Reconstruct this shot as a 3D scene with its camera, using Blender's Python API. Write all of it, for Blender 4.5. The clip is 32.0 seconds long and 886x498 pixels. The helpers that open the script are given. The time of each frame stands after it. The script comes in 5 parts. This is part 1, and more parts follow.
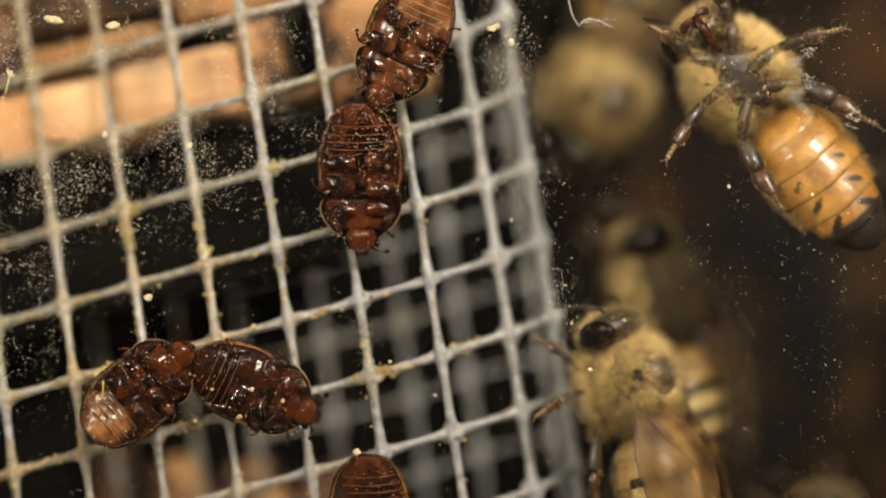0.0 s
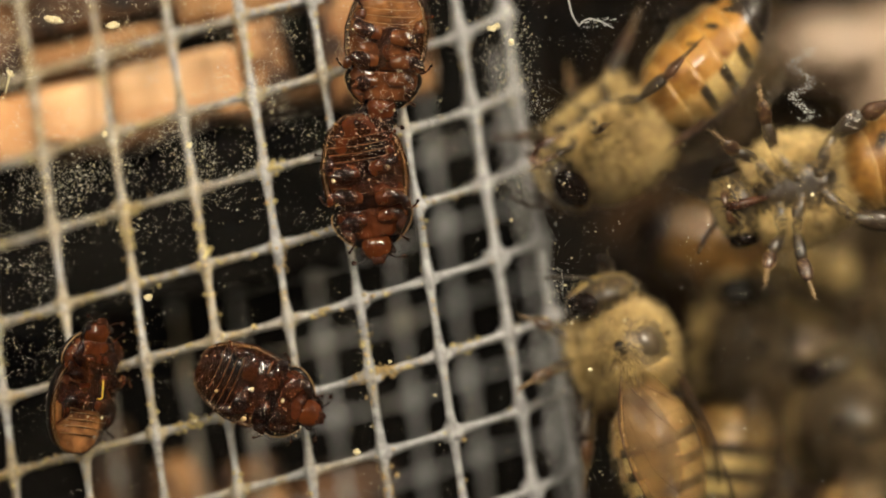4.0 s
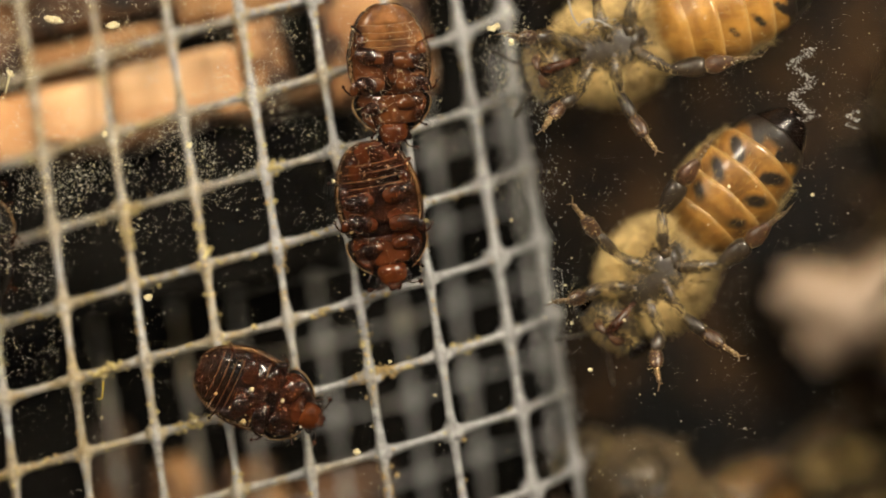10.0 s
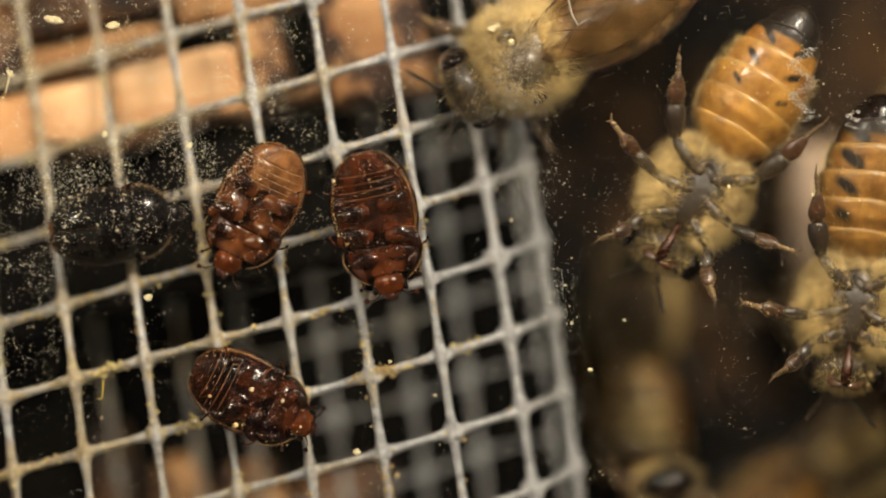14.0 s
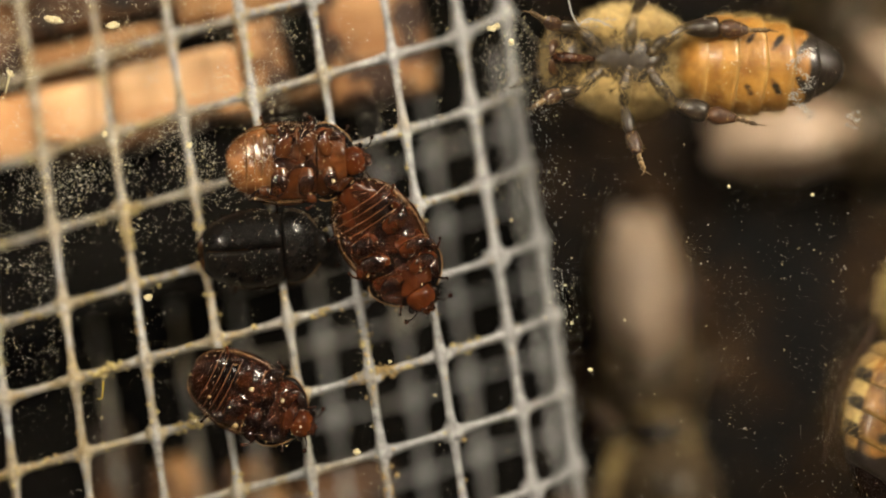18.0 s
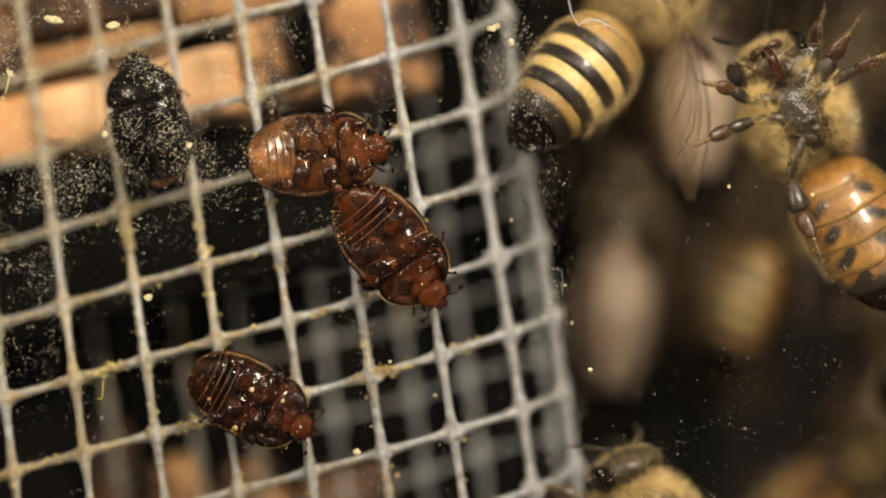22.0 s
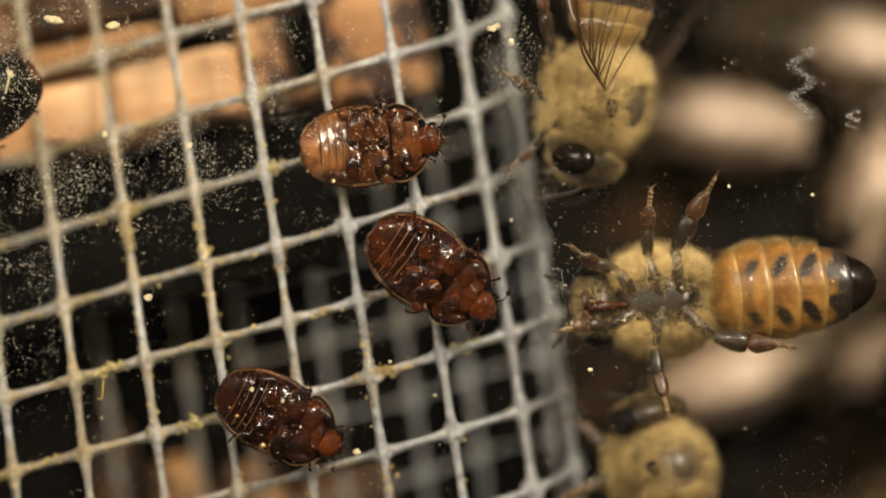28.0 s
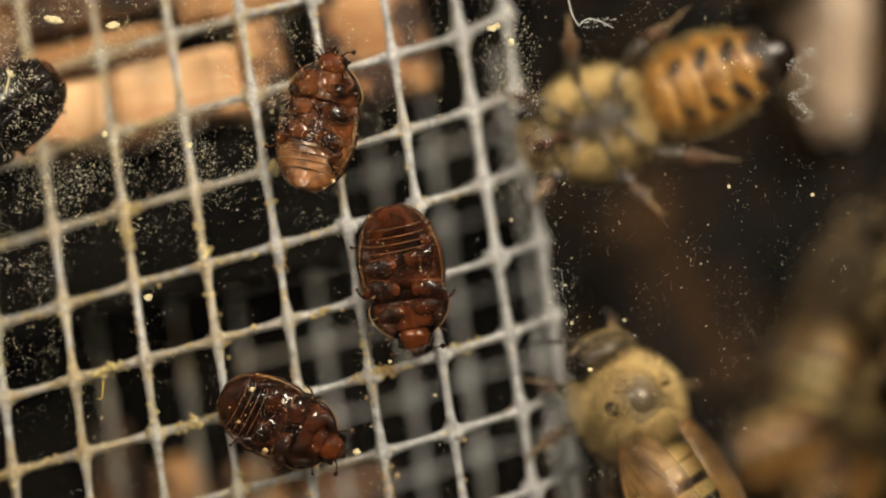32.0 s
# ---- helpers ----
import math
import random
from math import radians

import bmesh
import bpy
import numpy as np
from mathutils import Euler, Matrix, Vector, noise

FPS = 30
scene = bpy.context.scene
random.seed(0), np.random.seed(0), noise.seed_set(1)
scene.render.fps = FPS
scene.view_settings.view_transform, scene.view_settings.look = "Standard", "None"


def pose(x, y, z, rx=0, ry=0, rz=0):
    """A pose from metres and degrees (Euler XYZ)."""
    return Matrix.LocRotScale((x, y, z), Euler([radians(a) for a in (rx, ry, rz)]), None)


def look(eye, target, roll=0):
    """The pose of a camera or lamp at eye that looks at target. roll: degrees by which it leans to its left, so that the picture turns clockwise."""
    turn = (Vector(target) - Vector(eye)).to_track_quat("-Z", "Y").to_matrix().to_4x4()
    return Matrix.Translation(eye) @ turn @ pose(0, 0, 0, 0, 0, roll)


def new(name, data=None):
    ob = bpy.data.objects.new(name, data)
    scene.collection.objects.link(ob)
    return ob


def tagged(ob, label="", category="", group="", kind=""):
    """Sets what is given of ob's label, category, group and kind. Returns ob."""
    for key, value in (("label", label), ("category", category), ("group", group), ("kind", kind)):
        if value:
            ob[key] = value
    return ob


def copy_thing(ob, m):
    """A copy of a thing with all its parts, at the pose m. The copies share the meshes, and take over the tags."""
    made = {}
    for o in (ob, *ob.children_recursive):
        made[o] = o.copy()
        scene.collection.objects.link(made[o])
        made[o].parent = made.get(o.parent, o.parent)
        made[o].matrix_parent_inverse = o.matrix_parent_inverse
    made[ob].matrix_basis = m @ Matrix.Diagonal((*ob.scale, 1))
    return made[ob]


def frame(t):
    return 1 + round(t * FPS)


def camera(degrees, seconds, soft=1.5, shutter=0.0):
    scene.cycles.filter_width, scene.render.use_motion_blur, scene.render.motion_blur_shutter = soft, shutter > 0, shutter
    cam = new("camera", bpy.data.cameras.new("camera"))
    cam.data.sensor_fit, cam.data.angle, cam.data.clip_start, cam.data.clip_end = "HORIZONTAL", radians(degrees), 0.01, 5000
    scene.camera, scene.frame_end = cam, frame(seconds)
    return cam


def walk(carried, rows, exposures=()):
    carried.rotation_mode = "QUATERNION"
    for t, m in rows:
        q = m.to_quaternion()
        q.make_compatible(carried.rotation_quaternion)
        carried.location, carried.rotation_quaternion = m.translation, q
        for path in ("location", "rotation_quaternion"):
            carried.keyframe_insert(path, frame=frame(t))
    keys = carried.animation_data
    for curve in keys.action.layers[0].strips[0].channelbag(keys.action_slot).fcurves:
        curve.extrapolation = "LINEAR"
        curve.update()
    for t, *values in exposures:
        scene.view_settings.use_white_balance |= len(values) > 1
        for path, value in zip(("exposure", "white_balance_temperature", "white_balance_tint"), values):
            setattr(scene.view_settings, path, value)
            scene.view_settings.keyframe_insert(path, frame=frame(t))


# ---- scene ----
# An observation hive seen square on through its pane: hive beetles between pane and
# wire cloth, honey bees beside it. x to the right, z up, y into the hive; the inner
# face of the pane is y = 0. Plan numbers are in millimetres.
MM = 0.001
cam = camera(14.888, 32.0, soft=1.9, shutter=0.5)
cam.data.dof.use_dof = True
cam.data.dof.focus_distance = 0.1498
cam.data.dof.aperture_fstop = 10.5
cam.data.dof.aperture_blades = 9
walk(cam, [(0, look((0, -0.150, 0), (0, 0, 0))), (32, look((0, -0.150, 0), (0, 0, 0)))])

# ---- light ----
world = bpy.data.worlds.new("dim_room")
scene.world = world
world.use_nodes = True
world.node_tree.nodes["Background"].inputs[0].default_value = (1.0, 0.86, 0.70, 1)
world.node_tree.nodes["Background"].inputs[1].default_value = 0.012


def film_lamp(name, eye, target, size, watts, colour):
    data = bpy.data.lights.new(name, "AREA")
    data.shape, data.size, data.energy, data.color = "DISK", size, watts, colour
    lamp = new(name, data)
    lamp.matrix_world = look(eye, target)
    return lamp


film_lamp("film_lamp", (0.060, -0.140, 0.090), (0, 0.004, 0), 0.032, 0.190, (1.0, 0.873, 0.695))
film_lamp("side_lamp", (-0.085, -0.140, 0.060), (0.0, 0.004, 0), 0.026, 0.075, (1.0, 0.873, 0.695))


# ---- materials ----
def nodes(name):
    m = bpy.data.materials.new(name)
    m.use_nodes = True
    t = m.node_tree
    return m, t, t.nodes["Principled BSDF"]


def add(t, kind, **values):
    n = t.nodes.new(kind)
    for k, v in values.items():
        n.inputs[k.replace("_", " ")].default_value = v
    return n


def ramp(t, source, stops):
    r = t.nodes.new("ShaderNodeValToRGB")
    e = r.color_ramp.elements
    while len(e) < len(stops):
        e.new(0.5)
    for s, (p, c) in zip(e, stops):
        s.position, s.color = p, (*c, 1)
    t.links.new(source, r.inputs[0])
    return r.outputs[0]


def mixed(t, factor, a, b):
    m = t.nodes.new("ShaderNodeMix")
    m.data_type = "RGBA"
    t.links.new(factor, m.inputs[0])
    for s, v in ((m.inputs[6], a), (m.inputs[7], b)):
        if isinstance(v, tuple):
            s.default_value = (*v, 1)
        else:
            t.links.new(v, s)
    return m.outputs[2]


def bumped(t, p, source, strength, reach=0.0001):
    b = add(t, "ShaderNodeBump", Strength=strength, Distance=reach)
    t.links.new(source, b.inputs["Height"])
    t.links.new(b.outputs[0], p.inputs["Normal"])


def grainy(name, dark, light, scale, rough=0.5, bump=0.3, metal=0.0, coat=0.0, fine=6.0, spec=0.5, sub=0.0, edges=(0.36, 0.64), gloss=0.09):
    """A surface that varies between two colours, at a coarse and a fine scale (per metre)."""
    m, t, p = nodes(name)
    where = t.nodes.new("ShaderNodeTexCoord")
    a = add(t, "ShaderNodeTexNoise", Scale=scale, Detail=4.0, Roughness=0.6)
    b = add(t, "ShaderNodeTexNoise", Scale=scale * fine, Detail=3.0, Roughness=0.65)
    for n in (a, b):
        t.links.new(where.outputs["Object"], n.inputs["Vector"])
    s = t.nodes.new("ShaderNodeMath")
    s.operation = "MULTIPLY_ADD"
    s.inputs[1].default_value = 0.45
    t.links.new(b.outputs[0], s.inputs[0])
    h = t.nodes.new("ShaderNodeMath")
    h.operation = "MULTIPLY"
    h.inputs[1].default_value = 0.55
    t.links.new(a.outputs[0], h.inputs[0])
    t.links.new(h.outputs[0], s.inputs[2])
    t.links.new(ramp(t, s.outputs[0], [(edges[0], dark), (edges[1], light)]), p.inputs["Base Color"])
    r = t.nodes.new("ShaderNodeMapRange")
    r.inputs[3].default_value, r.inputs[4].default_value = rough * 0.7, min(1, rough * 1.35)
    t.links.new(b.outputs[0], r.inputs[0])
    t.links.new(r.outputs[0], p.inputs["Roughness"])
    p.inputs["Metallic"].default_value = metal
    p.inputs["Coat Weight"].default_value = coat
    p.inputs["Coat Roughness"].default_value = gloss
    p.inputs["Specular IOR Level"].default_value = spec
    if sub:
        p.inputs["Subsurface Weight"].default_value = sub
        p.inputs["Subsurface Radius"].default_value = (0.0006, 0.0003, 0.0001)
        p.inputs["Subsurface Scale"].default_value = 1.0
    bumped(t, p, b.outputs[0], bump)
    return m




def cuticle(name, dark, light, mottle=900.0, relief=0.95, gloss=0.115):
    """A lacquered, mottled insect shell whose gloss breaks on fine dents."""
    m, t, p = nodes(name)
    where = t.nodes.new("ShaderNodeTexCoord")
    a = add(t, "ShaderNodeTexNoise", Scale=mottle, Detail=2.0, Roughness=0.55)
    b = add(t, "ShaderNodeTexNoise", Scale=1500.0, Detail=1.0, Roughness=0.5, Distortion=0.8)
    for n in (a, b):
        t.links.new(where.outputs["Object"], n.inputs["Vector"])
    t.links.new(ramp(t, a.outputs[0], [(0.36, dark), (0.68, light)]), p.inputs["Base Color"])
    p.inputs["Roughness"].default_value = 0.6
    p.inputs["Specular IOR Level"].default_value = 0.05
    p.inputs["Coat Weight"].default_value = 1.0
    p.inputs["Coat Roughness"].default_value = gloss
    p.inputs["Coat IOR"].default_value = 1.68
    bump = add(t, "ShaderNodeBump", Strength=relief, Distance=0.0001)
    t.links.new(b.outputs[0], bump.inputs["Height"])
    for s in ("Normal", "Coat Normal"):
        t.links.new(bump.outputs[0], p.inputs[s])
    return m


CHESTNUT = cuticle("chestnut_cuticle", (0.006, 0.0012, 0.0004), (0.052, 0.0120, 0.0023))
RUSSET = cuticle("russet_cuticle", (0.008, 0.0016, 0.0004), (0.067, 0.0156, 0.0026))
UMBER = cuticle("umber_cuticle", (0.004, 0.0011, 0.0004), (0.030, 0.0075, 0.0021))
LEG_SHELL = cuticle("beetle_leg_shell", (0.008, 0.0018, 0.0005), (0.074, 0.0180, 0.0034), 1200.0)
AMBER = cuticle("amber_cuticle", (0.014, 0.0030, 0.0006), (0.110, 0.0250, 0.0034), 900.0)
# lighter brown: the upper beetle's broad sheen put into the colour
WARM = cuticle("warm_brown_cuticle", (0.013, 0.0032, 0.0009), (0.110, 0.0330, 0.0074), 1000.0)
# paler still: light glancing off the hind belly plates, as colour
SHEEN_AMBER = cuticle("sheen_amber_cuticle", (0.060, 0.019, 0.0050), (0.27, 0.115, 0.036), 1100.0, 0.6, 0.24)
GOLD_EDGE = grainy("gold_edge", (0.060, 0.023, 0.006), (0.22, 0.105, 0.034), 1500, 0.35, 0.2, coat=0.6)
HONEY_RIM = grainy("honey_rim", (0.14, 0.065, 0.018), (0.40, 0.24, 0.09), 1500, 0.3, 0.2)
PITCH = grainy("pitch_black_cuticle", (0.0020, 0.0015, 0.0012), (0.008, 0.0050, 0.0034), 700, 0.5, 0.12, coat=0.7, spec=0.08, gloss=0.13)
EYE = grainy("eye_facets", (0.006, 0.003, 0.002), (0.014, 0.008, 0.006), 2500, 0.14, 0.1, coat=0.7)
FUR = grainy("tan_fur", (0.29, 0.195, 0.074), (0.73, 0.545, 0.230), 500, 0.6, 0.2, edges=(0.40, 0.60))
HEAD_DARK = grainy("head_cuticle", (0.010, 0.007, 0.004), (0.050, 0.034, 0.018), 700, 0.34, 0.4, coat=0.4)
THORAX = grainy("thorax_cuticle", (0.075, 0.052, 0.022), (0.21, 0.150, 0.064), 700, 0.40, 0.4, coat=0.3)
BALD = grainy("bald_back_cuticle", (0.050, 0.036, 0.020), (0.135, 0.100, 0.056), 600, 0.36, 0.12, coat=0.5, gloss=0.2)
LEG = grainy("leg_cuticle", (0.010, 0.0066, 0.0038), (0.052, 0.033, 0.016), 900, 0.36, 0.2, coat=0.5, gloss=0.18)
LEG_RUST = grainy("rust_leg_cuticle", (0.014, 0.007, 0.0035), (0.090, 0.038, 0.014), 900, 0.34, 0.2, coat=0.5, gloss=0.18)
FOOT = grainy("pale_foot_cuticle", (0.050, 0.028, 0.011), (0.24, 0.150, 0.060), 900, 0.45, 0.3, coat=0.2)
# the tan fur darkened: shade on low and deep bees put into the colour
SHADED_FUR = grainy("shaded_fur", (0.05, 0.032, 0.014), (0.20, 0.135, 0.060), 500, 0.6, 0.2)
TONGUE = grainy("tongue_red", (0.018, 0.006, 0.003), (0.065, 0.022, 0.009), 900, 0.25, 0.3, coat=0.4)
POLLEN = grainy("pollen", (0.40, 0.33, 0.17), (0.78, 0.70, 0.45), 900, 0.7, 0.6)
YELLOW_POLLEN = grainy("yellow_pollen", (0.55, 0.38, 0.03), (0.80, 0.62, 0.10), 900, 0.7, 0.6)
DULL_POLLEN = grainy("dull_pollen", (0.34, 0.26, 0.09), (0.62, 0.51, 0.22), 900, 0.7, 0.6)
STAINED_ZINC = grainy("stained_zinc", (0.17, 0.13, 0.060), (0.44, 0.385, 0.28), 900, 0.55, 0.7, metal=0.1)
PROPOLIS = grainy("propolis_crumb", (0.24, 0.15, 0.05), (0.55, 0.40, 0.18), 900, 0.6, 0.8)
CHALK = grainy("chalky_scratch", (0.26, 0.26, 0.25), (0.58, 0.58, 0.56), 1500, 0.7, 0.6)
PALE_DUST = grainy("pale_wax_dust", (0.50, 0.45, 0.36), (0.80, 0.76, 0.66), 900, 0.6, 0.4)
DARK_WAX = grainy("dark_wax", (0.001, 0.0007, 0.0004), (0.075, 0.037, 0.012), 150, 0.75, 0.7, spec=0.2, edges=(0.47, 0.66))
DARK_CRUST = grainy("dark_propolis_crust", (0.004, 0.002, 0.001), (0.16, 0.075, 0.022), 420, 0.6, 0.8, edges=(0.42, 0.62))
# near-black colour that stands in for shade behind the wire cloth
SHADE_BLACK = grainy("shade_black", (0.0008, 0.0008, 0.0008), (0.0075, 0.006, 0.0045), 420, 0.8, 0.5, spec=0.08)


def wood(name, dark, light, knots, clear=0.46, spots=210.0, soft=0.2):
    m, t, p = nodes(name)
    where = t.nodes.new("ShaderNodeTexCoord")
    place = t.nodes.new("ShaderNodeMapping")
    place.inputs["Scale"].default_value = (60, 300, 420)
    t.links.new(where.outputs["Object"], place.inputs[0])
    a = add(t, "ShaderNodeTexNoise", Scale=1.0, Detail=6.0, Roughness=0.62, Distortion=0.6)
    t.links.new(place.outputs[0], a.inputs["Vector"])
    b = add(t, "ShaderNodeTexNoise", Scale=spots, Detail=4.0, Roughness=0.6)
    t.links.new(where.outputs["Object"], b.inputs["Vector"])
    c = ramp(t, a.outputs[0], [(0.30, dark), (0.62, light)])
    k = ramp(t, b.outputs[0], [(clear, (0, 0, 0)), (clear + soft, (1, 1, 1))])
    t.links.new(mixed(t, k, c, knots), p.inputs["Base Color"])
    p.inputs["Roughness"].default_value = 0.65
    bumped(t, p, a.outputs[0], 0.5, 0.0003)
    return m


PALE_WOOD = wood("pale_pine", (0.46, 0.22, 0.085), (0.86, 0.58, 0.32), (0.52, 0.25, 0.09))
MOTTLED_WOOD = wood("mottled_pine", (0.30, 0.13, 0.045), (0.62, 0.36, 0.16), (0.040, 0.017, 0.009), 0.44, 380.0, 0.10)
TAN_WOOD = wood("tan_pine", (0.20, 0.085, 0.025), (0.50, 0.27, 0.11), (0.035, 0.014, 0.006), 0.44, 260.0, 0.14)
BROWN_WOOD = wood("stained_pine", (0.03, 0.014, 0.005), (0.19, 0.082, 0.024), (0.008, 0.005, 0.003))

# zinc with yellow pollen stains
ZINC, _t, _p = nodes("zinc_wire")
_w = _t.nodes.new("ShaderNodeTexCoord")
_a = add(_t, "ShaderNodeTexNoise", Scale=330.0, Detail=5.0, Roughness=0.65)
_b = add(_t, "ShaderNodeTexNoise", Scale=2600.0, Detail=3.0, Roughness=0.6)
_g = _t.nodes.new("ShaderNodeSeparateXYZ")
_t.links.new(_w.outputs["Object"], _g.inputs[0])
for _n in (_a, _b):
    _t.links.new(_w.outputs["Object"], _n.inputs["Vector"])
_r = _t.nodes.new("ShaderNodeMapRange")
for _i, _v in ((1, -0.013), (2, 0.003), (3, 0.07), (4, -0.16)):
    _r.inputs[_i].default_value = _v
_t.links.new(_g.outputs[0], _r.inputs[0])
_s = _t.nodes.new("ShaderNodeMath")
_t.links.new(_a.outputs[0], _s.inputs[0])
_t.links.new(_r.outputs[0], _s.inputs[1])
_stain = ramp(_t, _s.outputs[0], [(0.45, (0, 0, 0)), (0.70, (1, 1, 1))])
_zinc = ramp(_t, _b.outputs[0], [(0.3, (0.17, 0.172, 0.174)), (0.7, (0.46, 0.465, 0.47))])
_dirt = ramp(_t, _b.outputs[0], [(0.3, (0.17, 0.12, 0.050)), (0.7, (0.40, 0.325, 0.18))])
_t.links.new(mixed(_t, _stain, _zinc, _dirt), _p.inputs["Base Color"])
_p.inputs["Roughness"].default_value = 0.5
_p.inputs["Metallic"].default_value = 0.15
bumped(_t, _p, _b.outputs[0], 0.5)

GLASS, _t, _p = nodes("pane_glass")
_p.inputs["Base Color"].default_value = (0.985, 0.99, 0.985, 1)
_p.inputs["Transmission Weight"].default_value = 1.0
_p.inputs["Roughness"].default_value = 0.0
_p.inputs["IOR"].default_value = 1.45

# bee abdomen: amber, with dark marks where the attribute says
def abdomen_skin(name, lo, hi, tint, pale):
    m, t, p = nodes(name)
    where = t.nodes.new("ShaderNodeTexCoord")
    marks = t.nodes.new("ShaderNodeAttribute")
    marks.attribute_name = "dark"
    down = t.nodes.new("ShaderNodeAttribute")
    down.attribute_name = "downy"
    a = add(t, "ShaderNodeTexNoise", Scale=900.0, Detail=4.0, Roughness=0.6)
    b = add(t, "ShaderNodeTexNoise", Scale=7000.0, Detail=2.0, Roughness=0.6)
    for n in (a, b):
        t.links.new(where.outputs["Object"], n.inputs["Vector"])
    amber = ramp(t, a.outputs[0], [(0.3, tint), (0.7, pale)])
    fuzz = ramp(t, b.outputs[0], [(0.3, (0.40, 0.28, 0.10)), (0.7, (0.72, 0.54, 0.23))])
    black = ramp(t, b.outputs[0], [(0.3, (0.008, 0.006, 0.005)), (0.7, (0.030, 0.020, 0.013))])
    skin = mixed(t, down.outputs["Fac"], amber, fuzz)
    j = t.nodes.new("ShaderNodeMath")
    j.operation = "MULTIPLY_ADD"
    j.inputs[1].default_value = 0.35
    t.links.new(a.outputs[0], j.inputs[0])
    t.links.new(marks.outputs["Fac"], j.inputs[2])
    k = ramp(t, j.outputs[0], [(lo, (0, 0, 0)), (hi, (1, 1, 1))])
    t.links.new(mixed(t, k, skin, black), p.inputs["Base Color"])
    p.inputs["Roughness"].default_value = 0.34
    p.inputs["Coat Weight"].default_value = 0.9
    p.inputs["Coat Roughness"].default_value = 0.12
    p.inputs["Subsurface Weight"].default_value = 0.12
    p.inputs["Subsurface Radius"].default_value = (0.0008, 0.0004, 0.0001)
    p.inputs["Subsurface Scale"].default_value = 1.0
    bumped(t, p, b.outputs[0], 0.35)
    return m


ABDOMEN = abdomen_skin("bee_abdomen", 0.42, 0.80, (0.090, 0.036, 0.0060), (0.37, 0.182, 0.036))
GOLDEN_ABDOMEN = abdomen_skin("golden_abdomen", 0.75, 1.75, (0.16, 0.085, 0.022), (0.46, 0.290, 0.095))
CLEAR_ABDOMEN = abdomen_skin("clear_amber_abdomen", 0.78, 1.12, (0.18, 0.070, 0.010), (0.52, 0.270, 0.054))


def membrane(name, dark, light, body, patches=900.0):
    """A wing skin, partly see-through."""
    m, t, p = nodes(name)
    where = t.nodes.new("ShaderNodeTexCoord")
    a = add(t, "ShaderNodeTexNoise", Scale=patches, Detail=3.0)
    t.links.new(where.outputs["Object"], a.inputs["Vector"])
    t.links.new(ramp(t, a.outputs[0], [(0.3, dark), (0.7, light)]), p.inputs["Base Color"])
    p.inputs["Roughness"].default_value = 0.3
    bumped(t, p, a.outputs[0], 0.4, 0.0003)
    clear = t.nodes.new("ShaderNodeBsdfTransparent")
    mix = t.nodes.new("ShaderNodeMixShader")
    mix.inputs[0].default_value = body
    t.links.new(clear.outputs[0], mix.inputs[1])
    t.links.new(p.outputs[0], mix.inputs[2])
    t.links.new(mix.outputs[0], t.nodes["Material Output"].inputs[0])
    return m


WING = membrane("wing_membrane", (0.22, 0.14, 0.06), (0.50, 0.36, 0.18), 0.06)
GOLDEN_WING = membrane("golden_wing_membrane", (0.085, 0.040, 0.010), (0.36, 0.195, 0.062), 0.34)
DUSTY_WING = membrane("dusty_wing_membrane", (0.30, 0.20, 0.125), (0.80, 0.63, 0.48), 0.93, 260.0)
AMBER_SHELL = membrane("amber_shell_edge", (0.05, 0.016, 0.003), (0.26, 0.12, 0.032), 0.5)


# ---- mesh helpers (millimetres) ----
def part(name, bm, material, parent=None, label="", origin=(0, 0, 0), smooth=True, kind=""):
    """Link a bmesh in millimetres as one mesh object, at origin in its parent's space."""
    bmesh.ops.recalc_face_normals(bm, faces=bm.faces)
    for v in bm.verts:
        v.co = (v.co - Vector(origin)) * MM
    mesh = bpy.data.meshes.new(name)
    bm.to_mesh(mesh)
    bm.free()
    for f in mesh.polygons:
        f.use_smooth = smooth
    mesh.materials.append(material)
    ob = new(name, mesh)
    ob.parent = parent
    ob.location = Vector(origin) * MM
    return tagged(ob, label, kind=kind)


def loft(bm, rings, caps=True):
    """Skin closed loops of equal length; the ends are closed."""
    made = [[bm.verts.new(p) for p in ring] for ring in rings]
    n = len(made[0])
    for a, b in zip(made, made[1:]):
        for i in range(n):
            bm.faces.new((a[i], a[(i + 1) % n], b[(i + 1) % n], b[i]))
    if caps:
        bm.faces.new(made[0][::-1])
        bm.faces.new(made[-1])
    return made


def tube(bm, points, radii, n=8, flat=1.0, up=(0, 0, 1)):
    """A swept rod, flattened along up."""
    pts = [Vector(p) for p in points]
    rings = []
    for i, p in enumerate(pts):
        along = (pts[min(i + 1, len(pts) - 1)] - pts[max(i - 1, 0)]).normalized()
        side = along.cross(Vector(up))
        side = (side if side.length > 1e-4 else along.cross(Vector((0.3, 1, 0.1)))).normalized()
        over = side.cross(along)
        r = radii[i] if isinstance(radii, (list, tuple)) else radii
        rings.append([p + side * r * math.cos(a) + over * r * flat * math.sin(a) for a in [2 * math.pi * k / n for k in range(n)]])
    loft(bm, rings)


def smooth_points(points, steps=5):
    """A soft curve through a few points."""
    pts = [Vector(p) for p in points]
    out = []
    for i in range(len(pts) - 1):
        a, b, c, d = pts[max(i - 1, 0)], pts[i], pts[i + 1], pts[min(i + 2, len(pts) - 1)]
        for k in range(steps):
            u = k / steps
            out.append(0.5 * (2 * b + (c - a) * u + (2 * a - 5 * b + 4 * c - d) * u * u + (3 * b - a - 3 * c + d) * u ** 3))
    return out + [pts[-1]]


